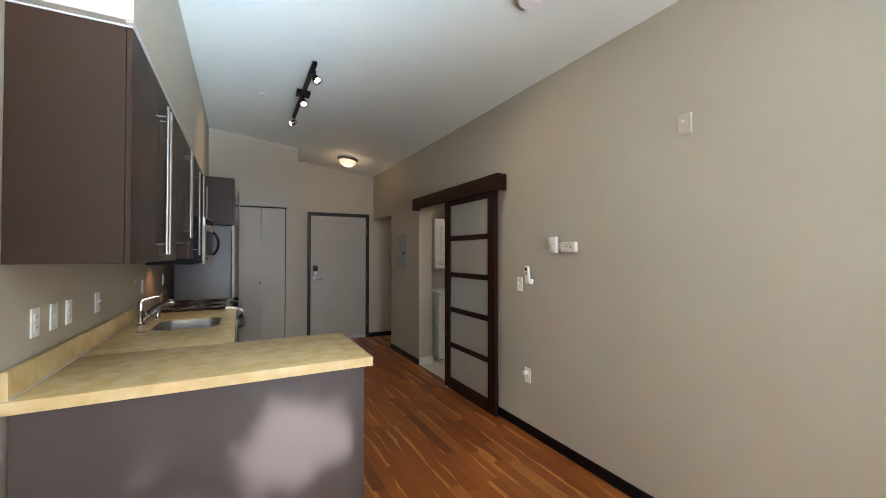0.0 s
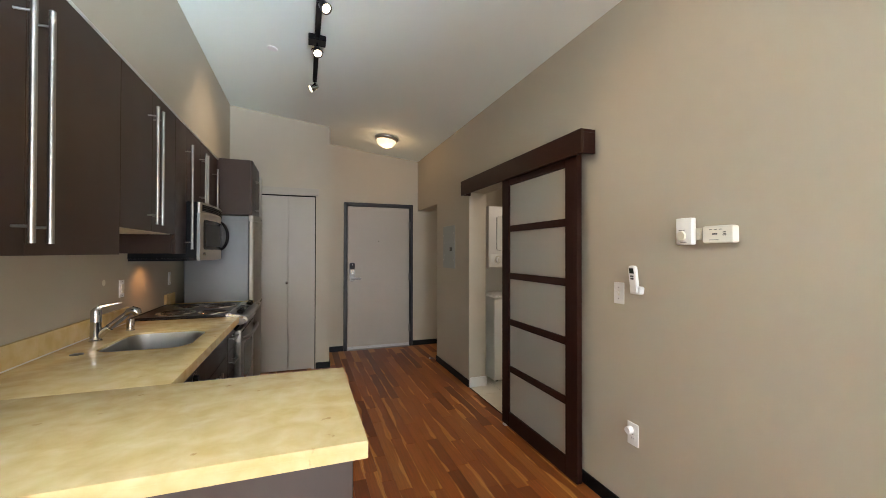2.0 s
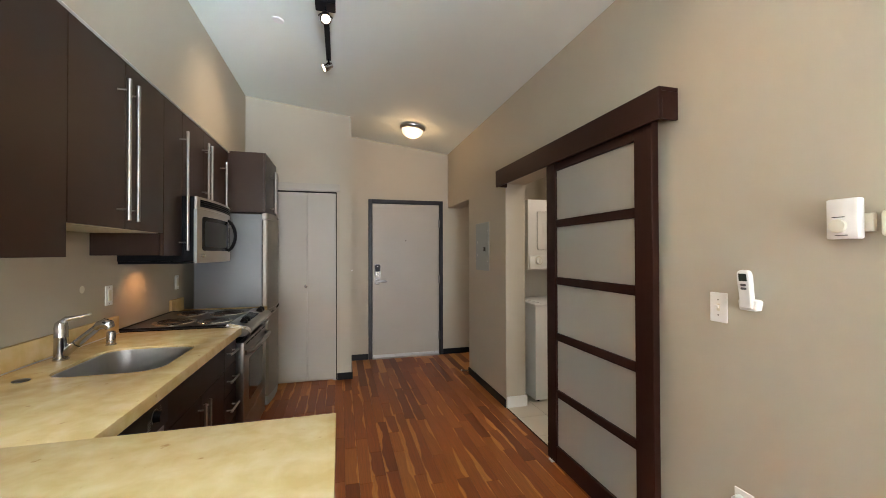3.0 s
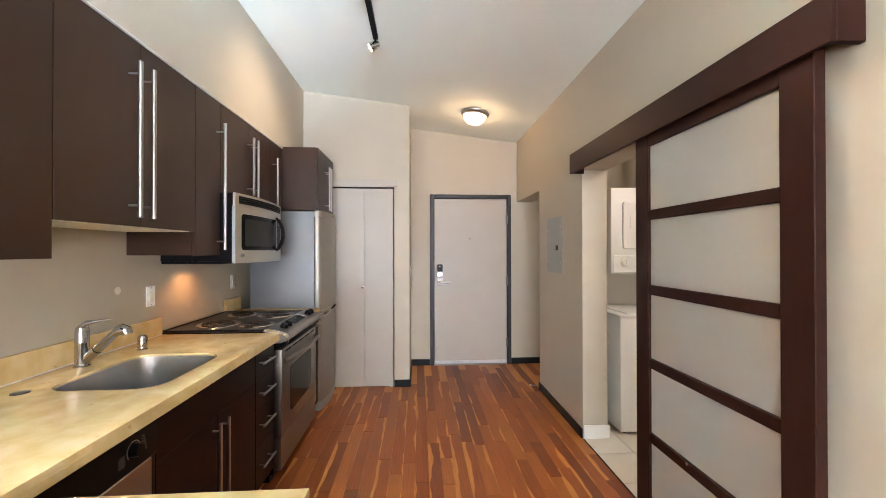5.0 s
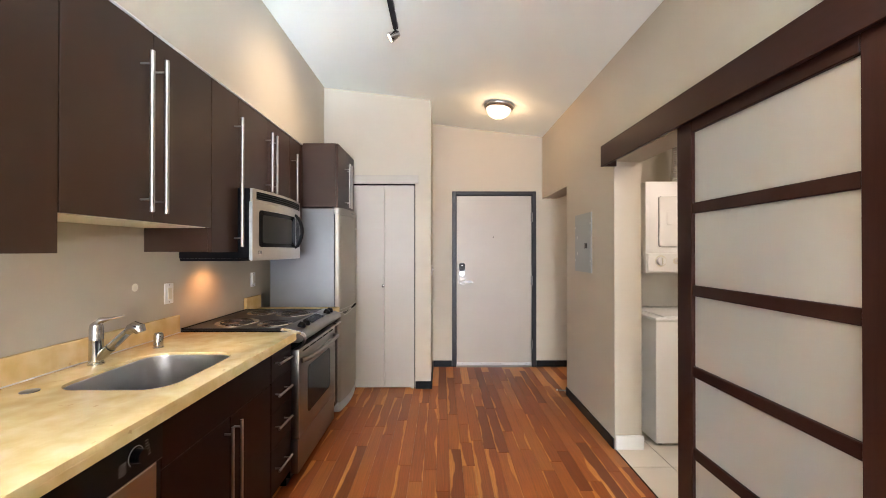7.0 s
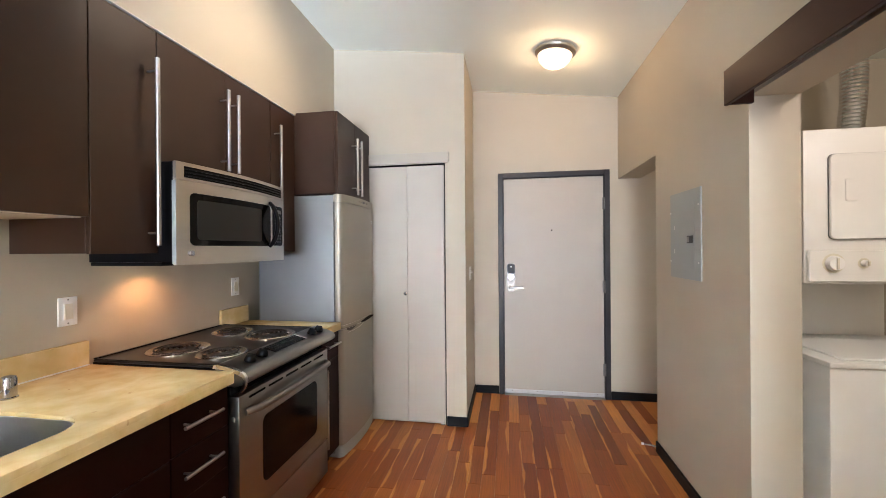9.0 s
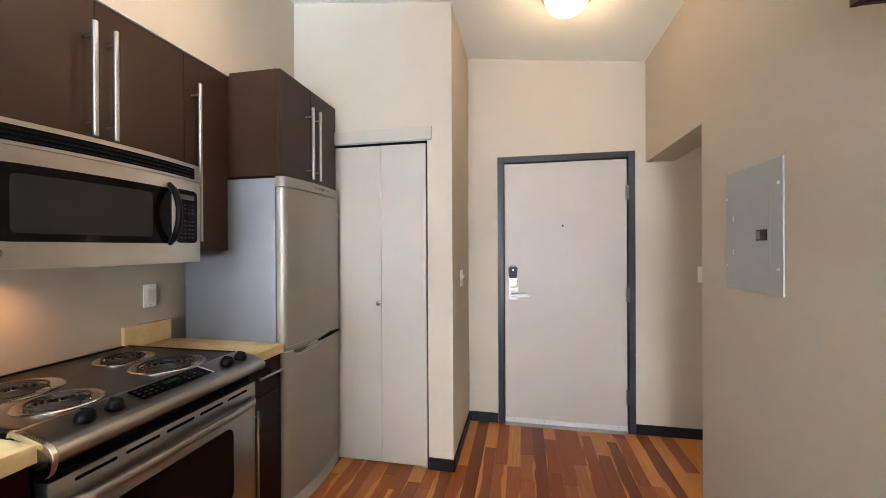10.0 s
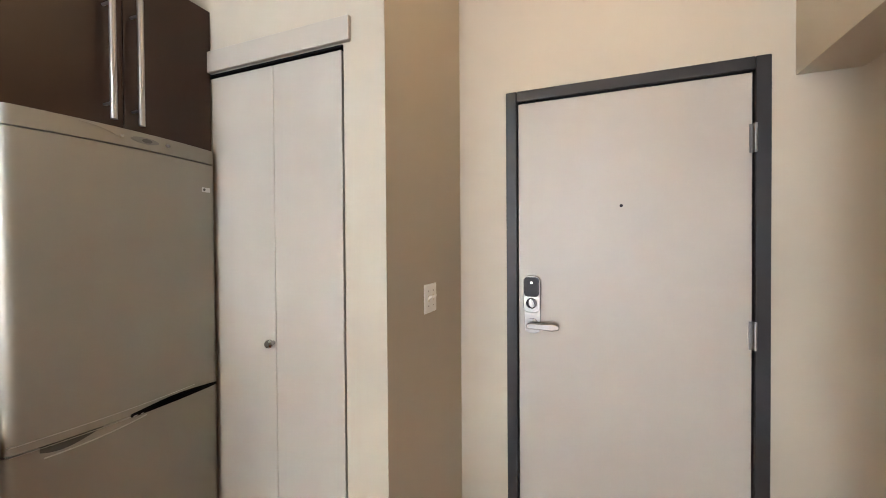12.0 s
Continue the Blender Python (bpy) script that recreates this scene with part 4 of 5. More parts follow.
grip("grip_slot_shade", 5.585, 5.896, lambda t: 0.8655 + 0.018 * math.sin(math.pi * min(1, 0.15 + 0.75 * t)) ** 1.5, lambda t: 0.8600, GAPDARK, fd)
grip("grip_recess_shade", 5.378, 5.515, lambda t: 0.8638, lambda t: 0.8610 - 0.024 * math.sin(math.pi * min(1, 0.12 + t)) ** 0.8 * (1 - 0.55 * t), RECESS, zd, 0.0009)
grip("grip_lip", 5.322, 5.80, lambda t: 0.8885 + 0.004 * t, lambda t: 0.8862 + 0.0058 * t, SILVERL, fd, 0.0016)
grip("grip_flare", 5.322, 5.62, lambda t: 0.8636, lambda t: 0.8612, SILVERL, zd, 0.0012)
part("pressed_edge", tube([(bulge(y) + 0.0006, y, 0.833 + 0.020 * ((y - 5.40) / 0.23) ** 2) for y in [5.385 + 0.0245 * k for k in range(11)]], 0.0020, n=6), SILVERL, zd)
bd = part("badge", box(0.490, 0.4945, 5.845, 5.878, 1.603, 1.620), LIGHTM, fd, "small square badge")
part("badge_dot", rod((0.4946, 5.854, 1.6115), (0.4952, 5.854, 1.6115), 0.005, n=14), GREYM, bd)
part("foot_grille", fridge_front(0.012, 0.088, 0.36, 0.482, inset=0.004), GREYP, fr)
for yy in (FY0 + 0.05, FY1 - 0.05):
    part("foot", rod((0.40, yy, 0), (0.40, yy, 0.036), 0.018), BLACK, fr)
    part("foot", rod((-0.06, yy, 0), (-0.06, yy, 0.036), 0.018), BLACK, fr)


# ---- entrance: door, closet ----
fm = 0.050
b = box(1.478, 1.478 + fm, YD - 0.016, YD + 0.151, 0, 2.110, 0.003)
b = box(2.492 - fm, 2.492, YD - 0.016, YD + 0.151, 0, 2.110, 0.003, b)
b = box(1.478 + fm + 0.0004, 2.492 - fm - 0.0004, YD - 0.016, YD + 0.151, 2.110 - fm, 2.110, 0.003, b)
# rebate behind the leaf
b = box(1.5284, 1.542, YD + 0.050, YD + 0.150, 0, 2.0596, bm=b)
b = box(2.428, 2.4416, YD + 0.050, YD + 0.150, 0, 2.0596, bm=b)
b = box(1.542, 2.428, YD + 0.050, YD + 0.150, 2.045, 2.0596, bm=b)
ed = structure("door_1", b, FRAME, "flush beige entrance door closed in a charcoal metal frame", "door")
leaf = part("leaf", box(1.533, 2.437, YD + 0.002, YD + 0.046, 0.012, 2.055, 0.002), LEAF, ed, "beige painted flush leaf")
part("door_sweep", box(1.535, 2.435, YD - 0.006, YD + 0.0018, 0.014, 0.050, 0.002), ALU, leaf, "aluminium door sweep")
for sx in (1.60, 1.83, 2.06, 2.37):
    part("sweep_screw", rod((sx, YD - 0.0062, 0.040), (sx, YD - 0.0085, 0.040), 0.004, n=10), NICKEL, leaf)
part("threshold", prism([(YD - 0.035, 0.0), (YD + 0.1, 0.0), (YD + 0.1, 0.012), (YD - 0.01, 0.012)], "x", 1.530, 2.440), STEEL, ed, "aluminium threshold")
part("peephole", rod((1.975, YD + 0.002, 1.560), (1.975, YD - 0.003, 1.560), 0.007, n=16), BLACK, leaf)
for z in (1.80, 1.035, 0.27):
    part("hinge", rod((2.4425, YD - 0.012, z - 0.055), (2.4425, YD - 0.012, z + 0.055), 0.0075, box(2.426, 2.4415, YD - 0.004, YD + 0.0018, z - 0.055, z + 0.055)), NICKEL, ed, "satin nickel hinge")
# keypad deadbolt above a lever on one long plate
lx = 1.597
lk = part("lock_plate", prism(rounded(lx - 0.037, lx + 0.037, 0.980, 1.200, 0.026, 5), "y", YD - 0.006, YD + 0.0019, 0.0015), NICKEL, leaf, "satin nickel lock plate")
part("keypad_case", prism(rounded(lx - 0.040, lx + 0.040, 1.080, 1.252, 0.030, 6), "y", YD - 0.030, YD - 0.0062, 0.003), NICKEL, leaf, "satin nickel deadbolt case")
part("keypad_screen", prism(rounded(lx - 0.034, lx + 0.034, 1.154, 1.244, 0.016, 6), "y", YD - 0.033, YD - 0.0302, 0.0), BLACK, leaf, "black keypad screen")
part("keypad_dot", rod((lx, YD - 0.0335, 1.219), (lx, YD - 0.0331, 1.219), 0.0065, n=16), LIGHTM, leaf)
part("thumb_turn", prism([(lx + 0.010 * math.cos(t) - 0.004 * math.sin(t), 1.124 + 0.018 * math.sin(t)) for t in [2 * math.pi * k / 16 for k in range(16)]], "y", YD - 0.045, YD - 0.0305), NICKEL, leaf)
part("turn_ring", rod((lx, YD - 0.0303, 1.124), (lx, YD - 0.034, 1.124), 0.025, n=24), CHROME, leaf)
part("lever_rose", rod((lx, YD - 0.006, 1.026), (lx, YD - 0.018, 1.026), 0.025, n=24), NICKEL, leaf)
part("lever_neck", rod((lx, YD - 0.018, 1.026), (lx, YD - 0.060, 1.026), 0.012, n=16), NICKEL, leaf)
part("lever_handle", prism([(lx - 0.018, 1.014), (lx + 0.090, 1.008), (lx + 0.124, 1.014), (lx + 0.124, 1.032), (lx + 0.098, 1.041), (lx - 0.010, 1.038), (lx - 0.020, 1.031)], "y", YD - 0.072, YD - 0.050, 0.004), NICKEL, leaf, "satin nickel lever")
part("strike_box", box(1.500, 1.512, YD - 0.0185, YD - 0.0162, 1.010, 1.045), FRAME, ed)

# near-black strips above and beside the leaves put the gaps' shade into colour
cl = structure("door_2", box(CX0 - 0.002, CX1 - 0.002, YC - 0.004, YC + 0.105, CZ - 0.010, CZ - 0.0005), GAPDARK, "closed pair of flush bifold closet doors", "closet door")
seam = 0.774
for a, e in ((CX0 + 0.016, seam - 0.0012), (seam + 0.0012, CX1 - 0.010)):
    part("bifold_leaf", box(a, e, YC + 0.001, YC + 0.031, 0.010, CZ - 0.014, 0.002), LEAF, cl, "beige painted flush leaf")
part("jamb_shadow_strip", box(CX1 - 0.0085, CX1 - 0.0005, YC + 0.012, YC + 0.10, 0.0, CZ - 0.011), GAPDARK, cl)
part("closet_knob", lathe([(0.008, 0.0), (0.008, 0.012), (0.015, 0.017), (0.0165, 0.026), (0.012, 0.033), (0.0, 0.035)], pose(0.762, YC + 0.0008, 1.040, 90, 0, 0), 24), CHROME, cl, "round polished metal knob")
part("floor_pivot", box(CX1 - 0.045, CX1 - 0.012, YC - 0.004, YC + 0.028, 0.0005, 0.0095), STEEL, cl)
structure("trim_closet_header", box(0.44, 1.116, YC - 0.018, YC - 0.0005, 2.076, 2.158, 0.002), LEAF, "beige painted closet header trim board", "trim")


# ---- long wall: sliding door, valance, fittings ----
va = thing("door_valance", (2.51, 3.8, 1.98), "dark-stained wooden valance box over the sliding door track", "valance")
part("front_board", box(2.462, 2.480, 2.862, 4.690, 1.980, 2.124, 0.002), WENGEH, va)
part("top_board", box(2.4802, XR - 0.001, 2.862, 4.690, 2.106, 2.124, 0.002), WENGEH, va)
part("end_board", box(2.4802, XR - 0.001, 2.862, 2.880, 1.982, 2.1055, 0.002), WENGEH, va)
part("end_board", box(2.4802, XR - 0.001, 4.672, 4.690, 1.982, 2.1055, 0.002), WENGEH, va)
part("track", box(2.500, 2.535, 2.882, 4.670, 2.072, 2.105), BLACK, va)

sd = thing("sliding_door", (2.51, 3.4, 0), "dark-stained wooden sliding door with six frosted panes, pushed open", "sliding door")
sx0, sx1, sy0, sy1, sz0, sz1 = 2.492, 2.530, 2.935, 3.865, 0.012, 2.040
part("stile", box(sx0, sx1, sy0, 3.048, sz0, sz1, 0.003), WENGE, sd)
part("stile", box(sx0, sx1, 3.758, sy1, sz0, sz1, 0.003), WENGE, sd)
part("rail", box(sx0, sx1, 3.0484, 3.7576, 1.935, sz1, 0.003), WENGEH, sd)
part("rail", box(sx0, sx1, 3.0484, 3.7576, sz0, 0.128, 0.003), WENGEH, sd)
zs = [0.128]
for zc in (0.473, 0.845, 1.213, 1.589):
    part("muntin", box(sx0 + 0.003, sx1 - 0.003, 3.0484, 3.7576, zc - 0.0245, zc + 0.0245, 0.003), WENGEH, sd)
    zs += [zc - 0.0245, zc + 0.0245]
zs.append(1.935)
for k in range(0, 10, 2):
    part("frosted_pane", box(2.508, 2.514, 3.0486, 3.7574, zs[k] + 0.0004, zs[k + 1] - 0.0004), FROST, sd, "white frosted pane")
part("floor_guide", box(2.484, 2.540, 3.80, 3.84, 0.0, 0.011), WHITEP, sd)
for yy in (3.05, 3.75):
    part("hanger_roller", box(2.506, 2.526, yy - 0.03, yy + 0.03, sz1 + 0.0002, 2.071), STEEL, sd)
structure("threshold_laundry", prism([(XR - 0.0005, -0.004), (XR + 0.006, -0.004), (XR + 0.006, 0.0035), (XR - 0.0005, 0.0035)], "y", DOOR0, DOOR1 - 0.013), WENGEH, "thin dark edge strip between planks and tiles", "threshold")


def plate(name, at, turn, label, category, kind):
    """A wall plate, facing +z of its own pose, with what kind of fitting it carries."""
    m = Matrix.Translation(at) @ turn
    t = thing(name, at, label, category)

    def own(bm):
        bmesh.ops.transform(bm, matrix=m, verts=bm.verts)
        return bm
    wide = 0.058 if kind == "double" else 0.0355
    part("cover_plate", own(box(-wide, wide, -0.058, 0.058, 0.0, 0.006, 0.002)), WHITEP, t)
    if kind == "toggle":
        part("toggle_slot", own(box(-0.006, 0.006, -0.013, 0.013, 0.0062, 0.0072)), CREAMP, t)
        part("toggle", own(prism([(-0.004, 0.007), (0.008, 0.007), (0.013, 0.019), (0.008, 0.021)], "x", -0.0045, 0.0045)), WHITEP, t)
    elif kind == "double":
        for s in (-0.023, 0.023):
            part("toggle_slot", own(box(s - 0.006, s + 0.006, -0.013, 0.013, 0.0062, 0.0072)), CREAMP, t)
            part("toggle", own(prism([(-0.004, 0.007), (0.008, 0.007), (0.013, 0.019), (0.008, 0.021)], "x", s - 0.0045, s + 0.0045)), WHITEP, t)
            for z in (-0.030, 0.030):
                part("screw", own(rod((s, z, 0.006), (s, z, 0.0072), 0.003, n=10)), NICKEL, t)
    elif kind == "rocker":
        part("rocker_frame", own(box(-0.018, 0.018, -0.035, 0.035, 0.0062, 0.0075, 0.001)), WHITEP, t)
        part("rocker", own(prism([(-0.031, 0.0076), (0.031, 0.0076), (0.031, 0.0095), (-0.031, 0.013)], "x", -0.0145, 0.0145)), CREAMP, t)
    elif kind == "outlet":
        for s in (-0.0205, 0.0205):
            part("socket", own(prism(rounded(-0.0165, 0.0165, s - 0.0145, s + 0.0145, 0.008, 4), "z", 0.0062, 0.0085)), WHITEP, t)
            bm = box(-0.0075, -0.005, s - 0.004, s + 0.006, 0.0086, 0.0090)
            part("slots", own(box(0.005, 0.0075, s - 0.004, s + 0.006, 0.0086, 0.0090, bm=bm)), GREYM, t)
    elif kind == "jack":
        part("jack", own(box(-0.009, 0.009, -0.009, 0.009, 0.0062, 0.009)), CREAMP, t)
    for s in ((-0.048, 0.048) if kind in ("rocker", "jack") else ((0.0,) if kind == "outlet" else () if kind == "double" else (-0.030, 0.030))):
        part("screw", own(rod((0, s, 0.006), (0, s, 0.0072), 0.003, n=10)), NICKEL, t)
    return t


EASTW = Matrix(((0, 0, -1), (-1, 0, 0), (0, 1, 0))).to_4x4()    # on the long wall, facing -x
WESTW = Matrix(((0, 0, 1), (1, 0, 0), (0, 1, 0))).to_4x4()      # on the kitchen wall, facing +x
NORTHW = Matrix(((1, 0, 0), (0, 0, -1), (0, 1, 0))).to_4x4()    # on the entrance wall, facing -y
plate("light_switch", (XR - 0.0005, 2.680, 1.181), EASTW, "white toggle light switch on the long wall", "light switch", "toggle")
ot = plate("wall_outlet", (XR - 0.0005, 2.588, 0.458), EASTW, "white wall outlet with a round plug-in device", "outlet", "outlet")
part("plug_in_device", rod((XR - 0.009, 2.598, 0.478), (XR - 0.034, 2.598, 0.478), 0.020, n=22, r2=0.017), WHITEP, ot, "round white plug-in")
plate("light_switch", (XS + 0.0005, 6.262, 1.181), WESTW, "white double toggle light switch on the closet side", "light switch", "double")
plate("light_switch", (2.945, YD - 0.0005, 1.192), NORTHW, "white toggle light switch in the side hall", "light switch", "toggle")
plate("wall_outlet", (XW + 0.0005, 2.285, 1.152), WESTW, "white duplex outlet above the counter", "outlet", "outlet")
plate("phone_jack_plate", (XW + 0.0005, 2.462, 1.152), WESTW, "white phone jack plate above the counter", "jack plate", "jack")
plate("wall_outlet", (XW + 0.0005, 2.630, 1.150), WESTW, "white duplex outlet beside the jack plate", "outlet", "outlet")
plate("light_switch", (XW + 0.0005, 3.045, 1.150), WESTW, "white toggle switch above the counter", "light switch", "toggle")
plate("light_switch", (XW + 0.0005, 4.205, 1.152), WESTW, "white rocker switch beside the range", "light switch", "rocker")
plate("light_switch", (XW + 0.0005, 5.185, 1.158), WESTW, "white rocker switch beside the fridge", "light switch", "rocker")
tagged(link_mesh("wall_patch", lathe([(0.020, 0), (0.020, 0.001), (0.015, 0.002), (0.0, 0.0022)], Matrix.Translation((XW + 0.0004, 3.966, 1.208)) @ WESTW, 18), CREAMP), "small round pale patch on the kitchen wall", "wall patch")

# blank cover plate high on the wall, with a slipped inner plate
bp_ = thing("blank_plate", (XR, 1.34, 2.10), "aged beige raised blank cover plate high on the wall", "cover plate")
part("cover_plate", box(XR - 0.012, XR - 0.0004, 1.305, 1.378, 2.045, 2.155, 0.004), BEIGEP, bp_)
part("inner_plate", box(XR - 0.0145, XR - 0.0122, 1.318, 1.372, 2.060, 2.142, 0.001), BEIGEP, bp_)
part("cable_knockout", rod((XR - 0.0148, 1.345, 2.115), (XR - 0.0172, 1.345, 2.115), 0.009, n=14), CREAMP, bp_)

th = thing("thermostat", (XR, 2.265, 1.49), "white dial thermostat on the long wall", "thermostat")
part("back_plate", box(XR - 0.014, XR - 0.0004, 2.214, 2.262, 1.455, 1.507, 0.002), CREAMP, th)
part("case", box(XR - 0.044, XR - 0.0142, 2.232, 2.307, 1.435, 1.552, 0.005, seg=2), WHITEP, th)
part("dial", rod((XR - 0.0442, 2.277, 1.473), (XR - 0.053, 2.277, 1.473), 0.021, n=28, r2=0.019), CREAMP, th, "round cream dial")
bm = box(XR - 0.0447, XR - 0.0442, 2.255, 2.285, 1.4445, 1.447)
part("label_bar", box(XR - 0.0447, XR - 0.0442, 2.262, 2.292, 1.4975, 1.500, bm=bm), GREYM, th)

co = thing("co_alarm", (XR, 2.13, 1.475), "white rectangular carbon monoxide alarm on the wall", "alarm")
part("case", prism([(2.068, 1.440), (2.186, 1.440), (2.190, 1.446), (2.190, 1.505), (2.184, 1.511), (2.070, 1.511), (2.064, 1.505), (2.064, 1.446)], "x", XR - 0.036, XR - 0.0004, 0.004), IVORYP, co)
bm = None
for k in range(3):
    bm = box(XR - 0.0367, XR - 0.0361, 2.108 + k * 0.020, 2.120 + k * 0.020, 1.494, 1.4965, bm=bm)
bm = box(XR - 0.0367, XR - 0.0361, 2.122, 2.160, 1.452, 1.454, bm=bm)
part("vent_slots", bm, GREYM, co)
bm = None
for k in range(3):
    bm = box(XR - 0.0367, XR - 0.0361, 2.092, 2.106 - (k % 2) * 0.003, 1.470 + k * 0.006, 1.473 + k * 0.006, bm=bm)
part("horn_slots", bm, BLACK, co)
part("label_bar", box(XR - 0.0367, XR - 0.0361, 2.127, 2.149, 1.474, 1.480), GREYM, co)

rc = thing("remote_holder", (XR, 2.55, 1.25), "white remote control in a white wall cradle", "remote")
part("cradle", prism([(2.514, 1.222), (2.520, 1.188), (2.578, 1.188), (2.584, 1.222), (2.574, 1.228), (2.524, 1.228)], "x", XR - 0.032, XR - 0.0004, 0.003), WHITEP, rc)
# the remote tapers downwards and leans out of its cradle
lean = Matrix.Translation((XR - 0.030, 2.549, 1.222)) @ pose(0, 0, 0, 0, -7, 0)


def leaning(bm):
    bmesh.ops.transform(bm, matrix=lean, verts=bm.verts)
    return bm


rm = part("remote", leaning(prism([(-0.0215, -0.026), (0.0215, -0.026), (0.024, 0.085), (0.022, 0.103), (0.015, 0.112), (-0.015, 0.112), (-0.022, 0.103), (-0.024, 0.085)], "x", -0.012, 0.010, 0.004)), WHITEP, rc)
part("screen", leaning(box(-0.0130, -0.0121, -0.014, 0.014, 0.074, 0.101)), LCD, rm, "dark lcd screen")
for k in range(2):
    part("button", leaning(prism(rounded(-0.010, 0.010, 0.056 - k * 0.013, 0.064 - k * 0.013, 0.0035, 4), "x", -0.0135, -0.0121)), GREYM, rm)

# breaker panel: cover, hinged door with latch, screws
bk = thing("breaker_panel", (XR, 5.31, 1.46), "grey painted electrical breaker panel with closed door", "breaker panel")
part("cover", box(XR - 0.0070, XR - 0.0004, 5.112, 5.492, 1.214, 1.711, 0.001), GREYP, bk)
dd = part("panel_door", box(XR - 0.0085, XR - 0.0072, 5.180, 5.438, 1.268, 1.640, 0.0005), GREYP, bk)
part("latch", box(XR - 0.012, XR - 0.0087, 5.197, 5.263, 1.415, 1.457, 0.001), BLACK, dd, "black latch")
part("latch_tab", box(XR - 0.015, XR - 0.0123, 5.232, 5.256, 1.420, 1.452, 0.001), NICKEL, dd)
for z in (1.37, 1.51):
    part("panel_hinge", box(XR - 0.0095, XR - 0.0072, 5.424, 5.434, z - 0.012, z + 0.012), LIGHTM, bk)
for yy, zz in ((5.135, 1.31), (5.135, 1.62), (5.484, 1.31), (5.484, 1.60)):
    part("screw", rod((XR - 0.007, yy, zz), (XR - 0.0095, yy, zz), 0.006, n=12), LIGHTM, bk)

ds = thing("door_stop", (XR, 5.73, 0.045), "white-tipped spring door stop on the baseboard", "door stop")
part("stem", tube([(XR - BT - 0.001, 5.735, 0.04), (XR - 0.05, 5.745, 0.042), (XR - 0.085, 5.755, 0.042)], 0.005, n=8), NICKEL, ds)
part("tip", tube([(XR - 0.085, 5.755, 0.042), (XR - 0.10, 5.760, 0.042)], 0.008, n=10), WHITEP, ds)


# ---- ceiling fittings ----
def up(x, y, z=None):
    """A pose on the sloping ceiling at (x, y), z axis down along its normal."""
    return Matrix.Translation((x, y, roof(x))) @ pose(0, 0, 0, 180, math.degrees(math.atan(0.1195)), 0)


dl = thing("dome_light", (1.925, 5.845, roof(1.925)), "lit opal glass dome ceiling light with nickel rim", "ceiling light")
part("rim", lathe([(0.140, 0.0005), (0.148, 0.010), (0.145, 0.022), (0.131, 0.034), (0.123, 0.040), (0.119, 0.036), (0.0, 0.030)], up(1.925, 5.845), 48), STEEL, dl, "brushed nickel rim")
dg = part("shade", lathe([(0.122, 0.038), (0.119, 0.052), (0.107, 0.078), (0.083, 0.101), (0.052, 0.117), (0.0, 0.121)], up(1.925, 5.845), 40), DOMEG, dl, "glowing opal glass")
dg.visible_shadow = False
part("finial", lathe([(0.010, 0.121), (0.012, 0.126), (0.006, 0.134), (0.0, 0.136)], up(1.925, 5.845), 16), STEEL, dl)

TX = 1.035
zt = roof(TX)
tl = thing("track_light", (TX, 3.95, zt), "black ceiling track light with three lit spot heads", "track light")
bmt = box(TX - 0.018, TX + 0.018, 3.30, 4.66, zt - 0.028, zt - 0.003, 0.002)
part("track", bmt, BLACK, tl)
part("feed_box", box(TX - 0.060, TX + 0.060, 3.90, 4.00, zt - 0.040, zt + 0.001, 0.003), BLACK, tl)


def head(base, way, can_mat=BLACK, name="spot_head"):
    """A gimbal spot: stem, ring-shaped yoke, short can and lit face, aimed along `way`."""
    base, way = Vector(base), Vector(way).normalized()
    c = base + Vector((0, 0, -0.055)) + way * 0.015
    m = Matrix.Translation(c) @ way.to_track_quat("Z", "Y").to_matrix().to_4x4()
    can = part(name, lathe([(0.018, -0.045), (0.024, -0.035), (0.030, 0.0), (0.034, 0.022), (0.034, 0.028), (0.029, 0.028), (0.028, 0.020), (0.0, 0.019)], m, 24), can_mat, tl, "small round spot can")
    part("stem", rod(base, base + Vector((0, 0, -0.045)), 0.007, n=10), BLACK, can)
    pts = [m @ Vector((0.040 * math.cos(t), 0.0, 0.040 * math.sin(t) - 0.005)) for t in [math.pi * k / 12 + math.pi for k in range(13)]]
    part("yoke", tube(pts, 0.0035, n=6), BLACK, can)
    part("bulb_face", lathe([(0.027, 0.0205), (0.024, 0.024), (0.0, 0.026)], m, 20), BULB, can, "lit bulb face")
    return c


head((TX + 0.02, 3.42, zt - 0.028), (0.55, -0.75, -1.0))
head((TX, 3.95, zt - 0.040), (0.10, -0.75, -1.0))
head((TX, 4.63, zt - 0.028), (-0.80, -0.10, -0.50), CHROME)
for (x, y), r, lab, nm in (((1.925, 1.80), 0.065, "white round smoke detector on the ceiling", "smoke_detector"), ((0.715, 4.295), 0.038, "white flush sprinkler cover on the ceiling", "sprinkler_cover")):
    o = link_mesh(nm, lathe([(r, 0.0005), (r, 0.006 if r < 0.05 else 0.022), (r * 0.9, 0.009 if r < 0.05 else 0.032), (0.0, 0.010 if r < 0.05 else 0.034)], up(x, y), 32), WHITEP)
    tagged(o, lab, nm.replace("_", " "))


